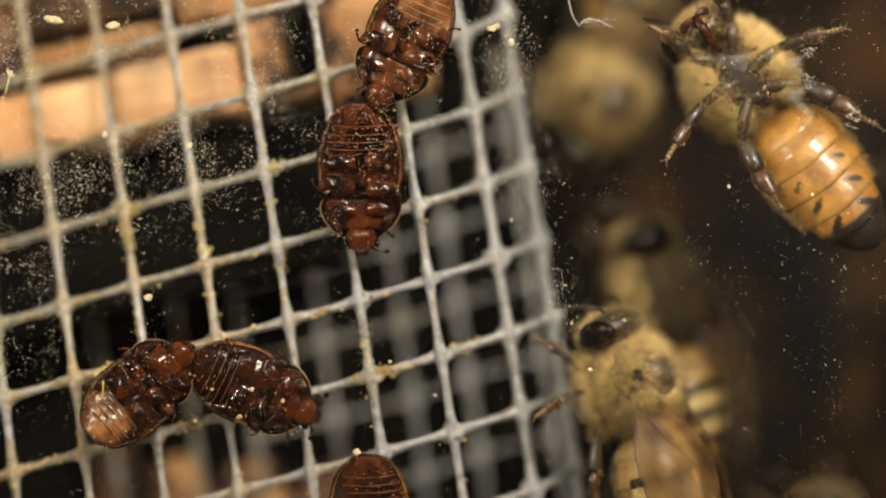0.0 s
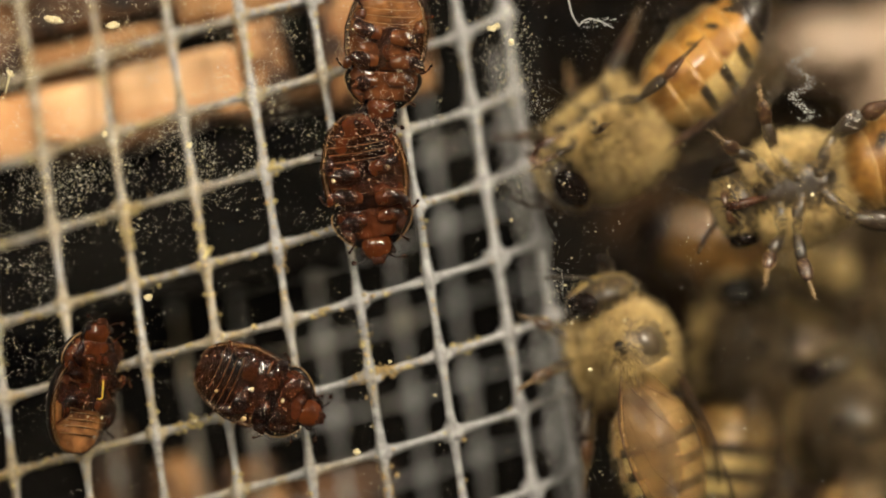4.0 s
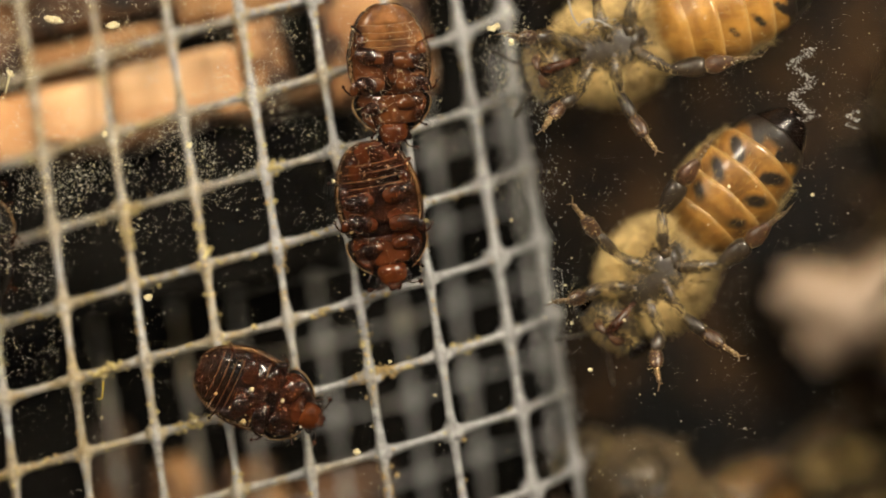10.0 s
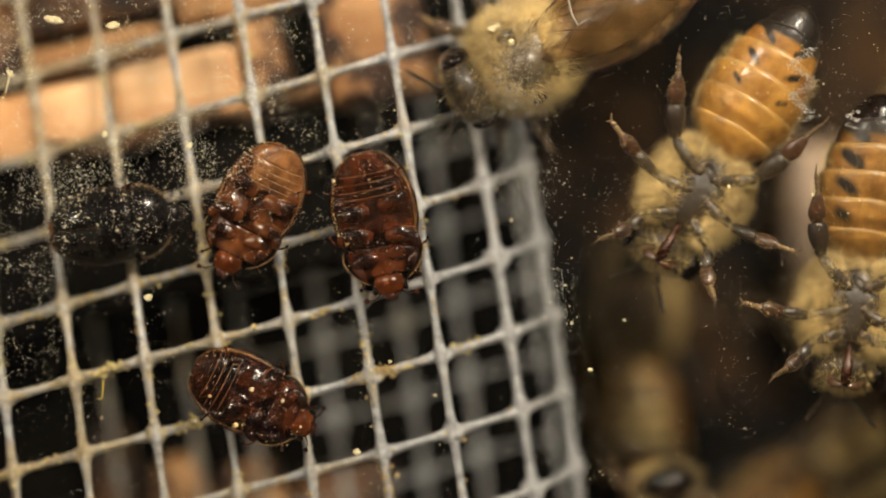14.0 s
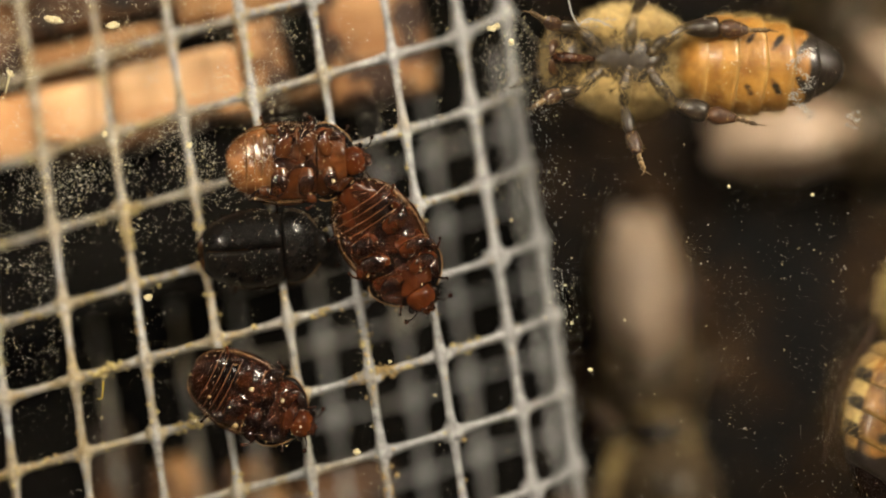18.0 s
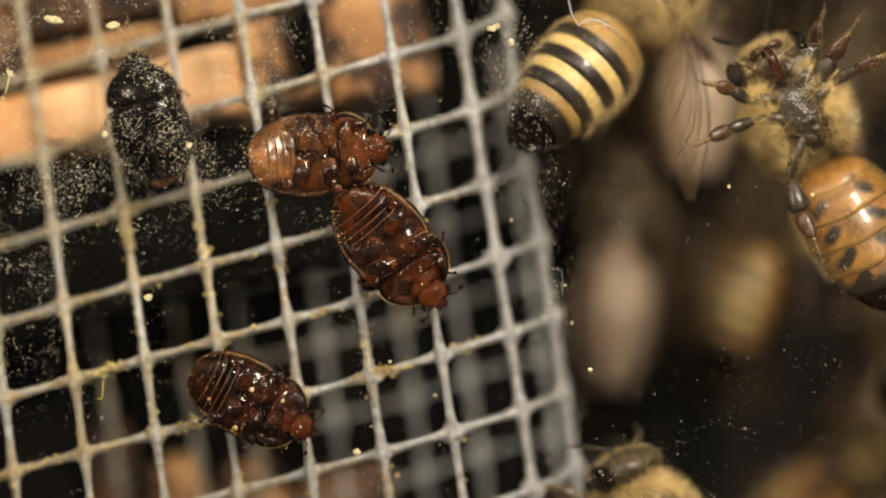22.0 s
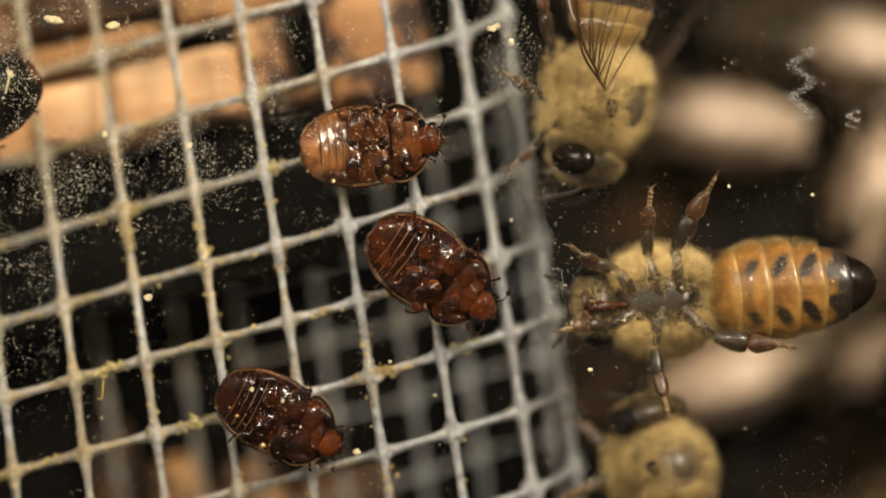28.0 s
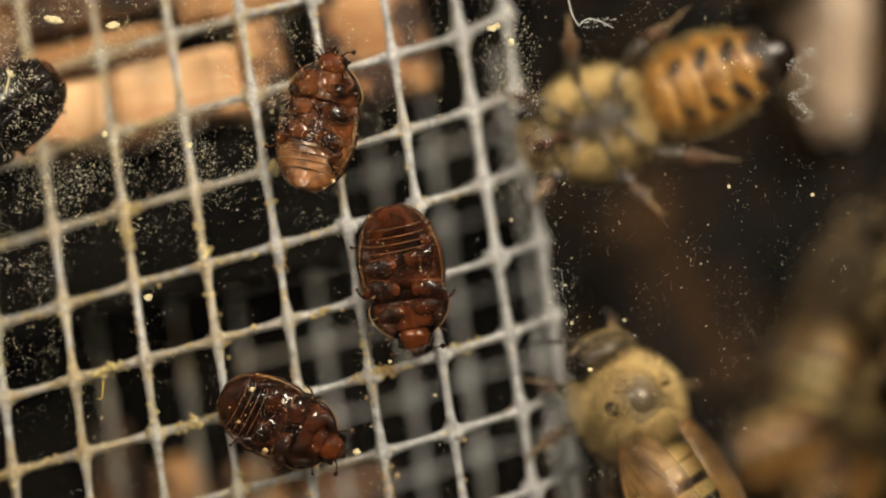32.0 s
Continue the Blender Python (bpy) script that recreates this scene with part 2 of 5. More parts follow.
def limb(bm, points, radii, n=8, flat=1.0, up=(0, 0, 1), steps=4):
    pts = smooth_points(points, steps)
    base = np.linspace(0, 1, len(radii))
    tube(bm, pts, [float(np.interp(u, base, radii)) for u in np.linspace(0, 1, len(pts))], n, flat, up)


def ball(bm, centre, radii, nu=16, nv=10, turn=None, rough=0.0, seed=0.0):
    c, m = Vector(centre), turn or Matrix.Identity(3)
    rings = []
    for j in range(1, nv):
        a = math.pi * j / nv
        ring = []
        for i in range(nu):
            b = 2 * math.pi * i / nu
            d = Vector((math.cos(a), math.sin(a) * math.cos(b), math.sin(a) * math.sin(b)))
            s = 1 + (rough * noise.noise(d * 1.7 + Vector((seed, seed * 0.7, 3))) if rough else 0)
            ring.append(c + m @ Vector((d.x * radii[0], d.y * radii[1], d.z * radii[2])) * s)
        rings.append(ring)
    made = loft(bm, rings, caps=False)
    for ring, x in ((made[0], 1), (made[-1], -1)):
        tip = bm.verts.new(c + m @ Vector((x * radii[0], 0, 0)))
        for i in range(nu):
            bm.faces.new((ring[i], ring[(i + 1) % nu], tip))


def crumb(bm, centre, size, rnd, faces=8):
    """A small uneven grain."""
    ball(bm, centre, [size * rnd.uniform(0.6, 1.1) for _ in range(3)], 6, 4, Euler((rnd.random() * 6, rnd.random() * 6, rnd.random() * 6)).to_matrix(), 0.5, rnd.random() * 90)


def block(bm, lo, hi, bevel=0.3):
    """A box with broken edges."""
    made = bmesh.ops.create_cube(bm, size=1)["verts"]
    for v in made:
        v.co = Vector([a + (b - a) * (c + 0.5) for a, b, c in zip(lo, hi, v.co)])
    if bevel:
        bmesh.ops.bevel(bm, geom=list({e for v in made for e in v.link_edges}), offset=bevel, segments=2, affect="EDGES", profile=0.6)


# ---- the hive ----
bm = bmesh.new()
block(bm, (-60, -2.0, -60), (60, 0, 60), 0)
pane = tagged(part("window_1", bm, GLASS, smooth=False), "clear glass pane of the observation hive, dusted with pollen", "glass pane", kind="structure")
pane.visible_shadow = False

bm = bmesh.new()
block(bm, (-60, 26, -60), (60, 30, 60), 0)
bmesh.ops.subdivide_edges(bm, edges=bm.edges, cuts=30, use_grid_fill=True)
for v in bm.verts:
    if v.co.y < 27:
        v.co.y += 0.9 * noise.noise(v.co * 0.16)
tagged(part("wall_back", bm, DARK_WAX), "dark propolised comb face at the back of the hive", "hive wall", kind="structure")
for name, lo, hi in (("wall_left", (-66, 0.2, -60), (-60, 30, 60)), ("wall_right", (60, 0.2, -60), (66, 30, 60)),
                     ("floor", (-66, 0.2, -66), (66, 30, -60)), ("ceiling", (-66, 0.2, 60), (66, 30, 66))):
    bm = bmesh.new()
    block(bm, lo, hi, 0)
    tagged(part(name, bm, DARK_WAX, smooth=False), "dark propolised inner face of the hive box", "hive wall", kind="structure")

SLOPE = radians(11.9)


def batten(name, u0, u1, v0, v1, d0, d1, material, label, bevel=0.5):
    """A wooden strip that runs along the slope of the wire cloth: u along, v across, d in depth."""
    bm = bmesh.new()
    block(bm, (u0, d0, v0), (u1, d1, v1), bevel)
    bmesh.ops.subdivide_edges(bm, edges=[e for e in bm.edges if e.calc_length() > 6], cuts=24, use_grid_fill=True)
    for v in bm.verts:
        v.co += noise.noise_vector(v.co * 0.5) * (0.7 if name == "propolis_ridge" else 0.22)
    ob = part(name, bm, material)
    ob.rotation_euler = (0, -SLOPE, 0)
    return tagged(ob, label, "wooden batten")


batten("wooden_batten", -23, -13.6, 8.1, 11.15, 7.5, 13, PALE_WOOD, "pale raw pine batten behind the wire cloth")
batten("wooden_batten", -13.5, -7.5, 8.1, 11.4, 7.6, 13, PALE_WOOD, "pale raw pine batten butted against its neighbour")
batten("wooden_batten", -40, -10.6, 11.75, 13.1, 8.6, 13, TAN_WOOD, "narrow tan pine strip above the batten")
batten("wooden_batten", -7.3, -5.4, 8.5, 12.3, 7.8, 13, MOTTLED_WOOD, "short mottled pine piece behind the wire cloth", 0.5)
batten("wooden_batten", -3.7, 1.4, 7.3, 14.2, 7.8, 13, MOTTLED_WOOD, "pine batten end mottled dark brown behind the wire cloth", 0.8)
batten("wooden_batten", -40, -10.2, 13.6, 19.0, 8.5, 13, BROWN_WOOD, "dark stained upper pine batten behind the wire cloth")
batten("wooden_batten", -10.0, -3.9, 12.6, 19.0, 8.7, 13, TAN_WOOD, "orange-brown upper pine batten behind the wire cloth")
batten("wooden_block", -22.5, -17.3, 11.9, 14.6, 8.0, 12.6, TAN_WOOD, "small tan pine offcut beside the strip", 0.6)
batten("propolis_ridge", -17, -3.6, 7.75, 8.5, 7.2, 9.0, DARK_CRUST, "brown crusty propolis ridge under the pale pine batten", 0.3)
batten("wooden_block", -16.2, -13.6, -15.5, -7.2, 14.5, 17.4, TAN_WOOD, "tan pine block low behind the wire cloth", 1.0)
batten("wooden_block", -9.6, -4.6, -15.5, -9.2, 15, 17.4, BROWN_WOOD, "short brown pine block low behind the wire cloth", 1.0)
batten("wooden_block", -19.0, -16.8, -9.5, -5.0, 15, 17.4, BROWN_WOOD, "small brown pine block behind the wire cloth", 0.8)
batten("wooden_block", -13.2, -9.9, -15.5, -8.2, 15, 17.4, MOTTLED_WOOD, "mottled pine block low behind the wire cloth", 1.0)
# added strip: the shade of the slot below the batten, as near-black colour
batten("black_strip", -40, -4.6, 0.3, 8.1, 9.5, 12, SHADE_BLACK, "near-black strip standing in for the dark slot below the pale pine batten", 0.3)
# added sheet that paints the darkness behind the cage
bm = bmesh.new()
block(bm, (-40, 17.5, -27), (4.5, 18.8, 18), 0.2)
tagged(part("black_board", bm, SHADE_BLACK), "near-black sheet added for the darkness behind the wire cage", "board")

# ---- the wire cloth ----
FOLD = 7


def knot(i, j, layer=0):
    """Where wire i (down) meets wire j (across) in the cage's wire cloth, in millimetres."""
    x = -18.5681 + 3.1134 * i + 0.5889 * j + 0.0102 * i * j + 0.0243 * i * i - 0.0263 * j * j
    x += -0.0035 * i ** 3 - 0.0020 * i * i * j + 0.0021 * i * j * j + 0.0014 * j ** 3
    z = 7.8580 + 0.8940 * i - 3.6297 * j + 0.0144 * i * j - 0.0177 * i * i + 0.0759 * j * j
    z += 0.0022 * i ** 3 + 0.0019 * i * i * j - 0.0040 * i * j * j - 0.0061 * j ** 3
    flat = 2.5 + 0.03 * (i - 3.5) ** 2 + 0.04 * (j - 4) ** 2
    y = flat + min(3.6, 0.34 * max(0, 3.5 - i) * max(0, 4 - j))  # the upper corner bends away
    y += (1.9 + 0.35 * max(0, 4 - j)) * max(0, i - 5)  # and so does the wire before the fold
    x, z = x * (149.3 + y) / (149.3 + flat), z * (149.3 + y) / (149.3 + flat)
    if i >= FOLD:
        x, z, y = 2.3079 + 0.5456 * j, 14.3205 - 3.4877 * j, 7.4
        y += 3.2 * (i - FOLD)
        x += 0.12 * (i - FOLD)
    return Vector((x, y, z))


def back_knot(i, j):
    """The cage's rear face, a little askew behind the front one."""
    p = knot(min(i, 6), j)
    return Vector((p.x * 1.08 + 1.7 + 0.4 * math.sin(i * 2.1), 14.5 + 0.2 * i, p.z * 1.08 - 1.1))


rnd = random.Random(4)
cage = new("wire_cage")
cage.location = (0, 0.006, 0)
tagged(cage, "grey zinc wire cloth cage, dusted with yellow pollen", "wire mesh")
CAGE_BASE = Vector((0, 6, 0))


def wire(points, r):
    bm = bmesh.new()
    pts = smooth_points([p - CAGE_BASE for p in points], 10)
    # thicker towards each weld
    tube(bm, pts, [r * (1 + 0.14 * noise.noise(p * 1.3) + 0.10 * noise.noise(p * 4.1) + (0, 0.02, 0.07, 0.24, 0.54, 0.95)[5 - min(k % 10, 10 - k % 10)]) for k, p in enumerate(pts)], 8)
    return part("wire", bm, ZINC, cage)


across = range(-2, 9)
for j in across:
    wire([knot(i, j) + Vector((0, 0.10, 0)) for i in range(-3, FOLD + 2)], 0.168)
for i in range(-3, FOLD + 2):
    wire([knot(i, j) + Vector((0, -0.10, 0)) for j in across], 0.21 if i == FOLD - 1 else 0.170 if i <= FOLD else 0.11)
for i in range(0, 7):
    wire([back_knot(i, j) for j in range(1, 9)], 0.13 + 0.008 * i)
for j in range(2, 9):
    wire([back_knot(i, j) for i in range(2, 7)], 0.12)

weld_meshes = []
for k in range(5):
    bm = bmesh.new()
    ball(bm, (0, 0, 0), (0.42, 0.27, 0.40), 12, 8, None, 0.5, k * 9.1)
    ob = part("weld", bm, ZINC, cage)
    weld_meshes.append(ob)
slot = 0
for i in range(-3, FOLD + 1):
    for j in range(-1, 9):
        if slot < 5:
            ob = weld_meshes[slot]
        else:
            ob = new("weld", weld_meshes[slot % 5].data)
            ob.parent = cage
        if i < 4:
            ob.material_slots[0].link = "OBJECT"
            ob.material_slots[0].material = STAINED_ZINC
        ob.location = (knot(i, j) - CAGE_BASE + Vector((0, -0.05, 0))) * MM
        ob.rotation_euler = (0, rnd.uniform(-0.4, 0.9), 0)
        s = rnd.uniform(0.85, 1.2) * (1.2 if i == FOLD - 1 else 1)
        ob.scale = (s, s, s)
        slot += 1

# crumbs of pollen and propolis that stick to the wires
for count, size, material, label in ((3000, 0.085, PROPOLIS, "tan crumbs stuck to the wires"), (1200, 0.11, DULL_POLLEN, "yellow pollen stuck to the wires")):
    bm = bmesh.new()
    for k in range(count):
        i, j = rnd.randint(-2, 6), rnd.randint(-1, 8)
        a, b = knot(i, j), knot(i + 1, j) if rnd.random() < 0.45 else knot(i, j + 1)
        if rnd.random() > (1.0 if i < 4 else 0.35) * (0.3 + 1.4 * max(0, 0.5 + noise.noise(a * 0.4))):
            continue
        p = a.lerp(b, rnd.random() ** 1.8) - CAGE_BASE
        for _ in range(rnd.choice((1, 1, 2, 5))):
            crumb(bm, p + Vector((rnd.gauss(0, 0.13), -0.2 + rnd.gauss(0, 0.08), rnd.gauss(0, 0.13))), 0.025 + size * rnd.random() ** 2.6, rnd)
    part("crumbs", bm, material, cage, label, kind="stuff")
for k, (i, j, down, at, long) in enumerate(((1, 3, 1, 0.45, 0.5), (1, 2, 1, 0.2, 0.3), (4, 4, 1, 0.4, 0.6), (4, 6, 1, 0.1, 0.5), (2, 4, 1, 0.0, 0.2), (3, 2, 0, 0.0, 0.2), (0, 5, 1, 0.6, 0.5), (0, 2, 0, 0.9, 0.3),
                                              (2, 6, 1, 0.1, 0.3), (3, 5, 0, 0.7, 0.4), (5, 5, 0, 0.2, 0.3), (1, 5, 0, 0.3, 0.5), (3, 3, 1, 0.1, 0.3), (0, 4, 0, 0.2, 0.4), (2, 2, 1, 0.7, 0.4), (4, 5, 0, 0.05, 0.3))):
    bm = bmesh.new()
    a, c = knot(i, j), knot(i, j + 1) if down else knot(i + 1, j)
    for _ in range(46):
        p = a.lerp(c, at + long * rnd.random()) - CAGE_BASE
        crumb(bm, p + Vector((rnd.gauss(0, 0.14), -0.12 + rnd.gauss(0, 0.10), rnd.gauss(0, 0.14))), 0.04 + 0.10 * rnd.random() ** 2, rnd)
    part("propolis_crust", bm, DULL_POLLEN if k % 3 else PROPOLIS, cage, "lumpy yellow-brown crust on a wire")


# Paths: seconds, x and z in mm, mm behind the glass, heading, roll (degrees)
BEETLE_PATHS = {
    'upper': [
        (0, -1.73, 9.17, 1.05, 245, 0), (1, -2.31, 8.75, 1.05, 261, 0), (2, -2.46, 8.8, 1.05, 262, 0), (3, -2.56, 8.85, 1.05, 264, 0),
        (5.5, -2.56, 8.67, 1.05, 268, 0), (7, -2.51, 8.85, 1.05, 271, 0), (8, -2.31, 8.25, 1.05, 274, 0), (9, -2.28, 8.05, 1.05, 274, 0),
        (10, -2.36, 7.75, 1.05, 274, 0), (11, -2.21, 7.92, 1.05, 272, 0), (11.5, -2.43, 7.92, 1.05, 266, 0), (12, -5.49, 5.74, 1.05, 246, 0),
        (12.5, -7.12, 3.03, 1.05, 256, 0), (13, -8.25, 2.41, 1.05, 236, 0), (13.5, -8.62, 1.78, 1.05, 242, 0), (14, -8.37, 1.73, 1.05, 243, 0),
        (14.5, -7.12, 0.73, 1.05, 270, 0), (16.5, -7.75, 2.66, 1.05, 316, 0), (17, -7.87, 3.21, 1.05, 331, 0), (17.5, -7.8, 3.58, 1.05, 338, 0),
        (18, -6.49, 3.83, 1.05, 362, 0), (18.5, -5.92, 3.96, 1.05, 364, 0), (19, -5.69, 4.11, 1.05, 364, 0), (20, -5.56, 4.14, 1.05, 365, 0),
        (21, -5.51, 4.21, 1.05, 365, 0), (22, -5.51, 4.21, 1.05, 365, 0), (23, -4.91, 4.29, 1.05, 369, 0), (24, -4.61, 4.34, 1.05, 370, 0),
        (25, -4.16, 4.49, 1.05, 368, 0), (25.5, -4.16, 4.54, 1.05, 368, 0), (27.5, -3.23, 4.59, 1.05, 365, 0), (28, -3.21, 4.61, 1.05, 365, 0),
        (29, -3.01, 4.59, 1.05, 368, 0), (30, -3.01, 4.61, 1.05, 370, 0), (30.5, -3.81, 4.44, 1.05, 385, 0), (31, -5.06, 5.5, 1.35, 443, -28),
        (31.5, -5.26, 5.65, 1.3, 440, -22), (32, -5.46, 5.67, 1.2, 438, -14)],
    'lower': [
        (0, -3.66, 3.16, 1.05, 271, 0), (2, -3.66, 3.11, 1.05, 271, 0), (3, -3.56, 2.98, 1.05, 277, 0), (5.5, -3.16, 2.53, 1.05, 280, 0),
        (7, -3.21, 2.53, 1.05, 276, 0), (8, -3.48, 2.23, 1.05, 270, 0), (9, -3.41, 2.16, 1.05, 274, 0), (10, -2.73, 1.58, 1.05, 281, 0),
        (11, -2.28, 1.6, 1.05, 302, 0), (12, -2.06, 1.53, 1.05, 309, 0), (13, -1.93, 1.48, 1.05, 310, 0), (13.5, -2.28, 1.53, 1.05, 296, 0),
        (14, -2.93, 1.1, 1.05, 282, 0), (14.5, -3.48, 0.9, 1.05, 278, 0), (16.5, -3.21, 0.58, 1.05, 281, 0), (17, -3.08, 0.48, 1.05, 285, 0),
        (18, -2.41, 0.1, 1.05, 303, 0), (19, -2.31, 0.1, 1.05, 310, 0), (21, -2.31, 0.1, 1.05, 310, 0), (22, -2.21, 0.03, 1.05, 311, 0),
        (23, -1.6, -0.35, 1.05, 316, 0), (24, -1.6, -0.55, 1.05, 315, 0), (25, -1.33, -0.6, 1.05, 318, 0), (25.5, -1.23, -0.63, 1.05, 319, 0),
        (27.5, -0.55, -0.93, 1.05, 325, 0), (28, -0.45, -0.98, 1.05, 325, 0), (29, -0.65, -1.13, 1.05, 323, 0), (30.5, -0.68, -1.15, 1.05, 323, 0),
        (31, -1.18, -0.98, 1.05, 308, 0), (31.5, -1.43, -1.28, 1.05, 288, 0), (32, -1.75, -1.28, 1.05, 281, 0)],
    'resting': [
        (0, -8.32, -6.19, 1.05, 336, 0), (3, -8.17, -6.24, 1.05, 336, 0), (6, -8.1, -6.32, 1.05, 336, 0), (10, -8.15, -6.39, 1.05, 336, 0),
        (11, -8.27, -6.47, 1.05, 333, 0), (14, -8.42, -6.59, 1.05, 333, 0), (22, -8.45, -6.72, 1.05, 333, 0), (23, -8.22, -6.87, 1.05, 336, 0),
        (24, -8.02, -7.02, 1.05, 333, 0), (25.5, -8, -7.04, 1.05, 333, 0), (27.5, -7.29, -7.42, 1.05, 333, 0), (28, -7.22, -7.47, 1.05, 333, 0),
        (30, -7.17, -7.52, 1.05, 333, 0), (31, -7.17, -7.62, 1.05, 334, 0), (32, -7.14, -7.69, 1.05, 334, 0)],
    'edge': [
        (0, -3.23, -12.26, 1.05, 272, 0), (0.4, -3.16, -13.76, 1.05, 272, 0), (1, -3.11, -16.02, 1.05, 272, 0), (32, -3.11, -16.02, 1.05, 272, 0)],
    'wanderer': [
        (0, -13.43, -6.29, 1, 42, 0), (0.5, -13.56, -6.31, 1, 46, 0), (1, -14.01, -6.36, 1, 62, 0), (1.5, -14.18, -5.74, 1, 78, 0),
        (2, -14.28, -5.24, 1, 86, 0), (2.5, -14.76, -6.24, 1, 90, 8), (3, -15.56, -7.09, 1, 96, 25), (3.5, -15.94, -6.61, 1, 85, 30),
        (4.5, -15.87, -5.62, 1.3, 76, 65), (5.5, -15.74, -4.55, 1.5, 70, 110), (6, -15.65, -4.25, 1.6, 55, 140), (6.5, -15.99, -3.75, 1.5, 35, 165),
        (7, -16.02, -3.82, 2.3, 12, 180), (7.5, -16.78, -2.63, 2.3, 30, 180), (8, -16.98, -2.7, 2.3, 45, 180), (8.5, -18.05, -1.74, 2.3, 60, 180),
        (9, -19.18, -0.94, 2.3, 75, 180), (9.5, -20.19, -0.35, 2.3, 85, 180), (10, -20.95, -0.1, 2.3, 85, 180), (11, -19.44, 0.78, 2.3, 60, 180),
        (11.5, -19.81, 0.53, 2.3, 40, 180), (12, -17.03, -0.23, 2.3, 65, 180), (12.5, -18.3, -0.23, 2.3, 60, 180), (13, -16.15, -0.35, 2.3, 82, 180),
        (13.5, -15.52, 0.66, 2.3, 35, 180), (14, -14.63, 1.09, 2.3, 8, 180), (14.5, -14.13, 0.03, 2.3, 5, 180), (16.5, -10.34, -0.18, 2.3, -8, 180),
        (17, -9.96, -0.03, 2.3, -8, 180), (18, -7.93, 0.03, 2.2, 4, 180), (18.5, -8.31, -0.35, 2.2, 4, 180), (19, -7.8, -0.53, 2.2, 4, 180),
        (19.5, -8.06, -0.23, 2.3, 40, 180), (20, -8.82, 0.4, 2.3, 75, 180), (20.5, -9.96, 1.79, 2.3, 105, 180), (21, -10.16, 2.93, 2.3, 95, 180),
        (21.5, -10.46, 3.31, 2.3, 110, 180), (22, -13.19, 5.79, 2.3, 105, 180), (22.5, -13.62, 6.22, 2.3, 100, 180), (23, -14.56, 7.73, 2.3, 88, 180),
        (23.5, -15.52, 8.19, 2.3, 120, 180), (24, -16.66, 8.87, 2.3, 155, 180), (25, -18.5, 9.76, 2.3, 160, 180), (25.5, -19.31, 9.88, 2.3, 170, 180),
        (27.5, -20.83, 6.6, 2.3, 200, 180), (28, -20.7, 6.34, 2.3, 215, 180), (29, -20.32, 6.34, 2.3, 220, 180), (30.5, -20.7, 6.22, 2.3, 222, 180),
        (32, -19.51, 5.96, 2.3, 222, 180)],
}
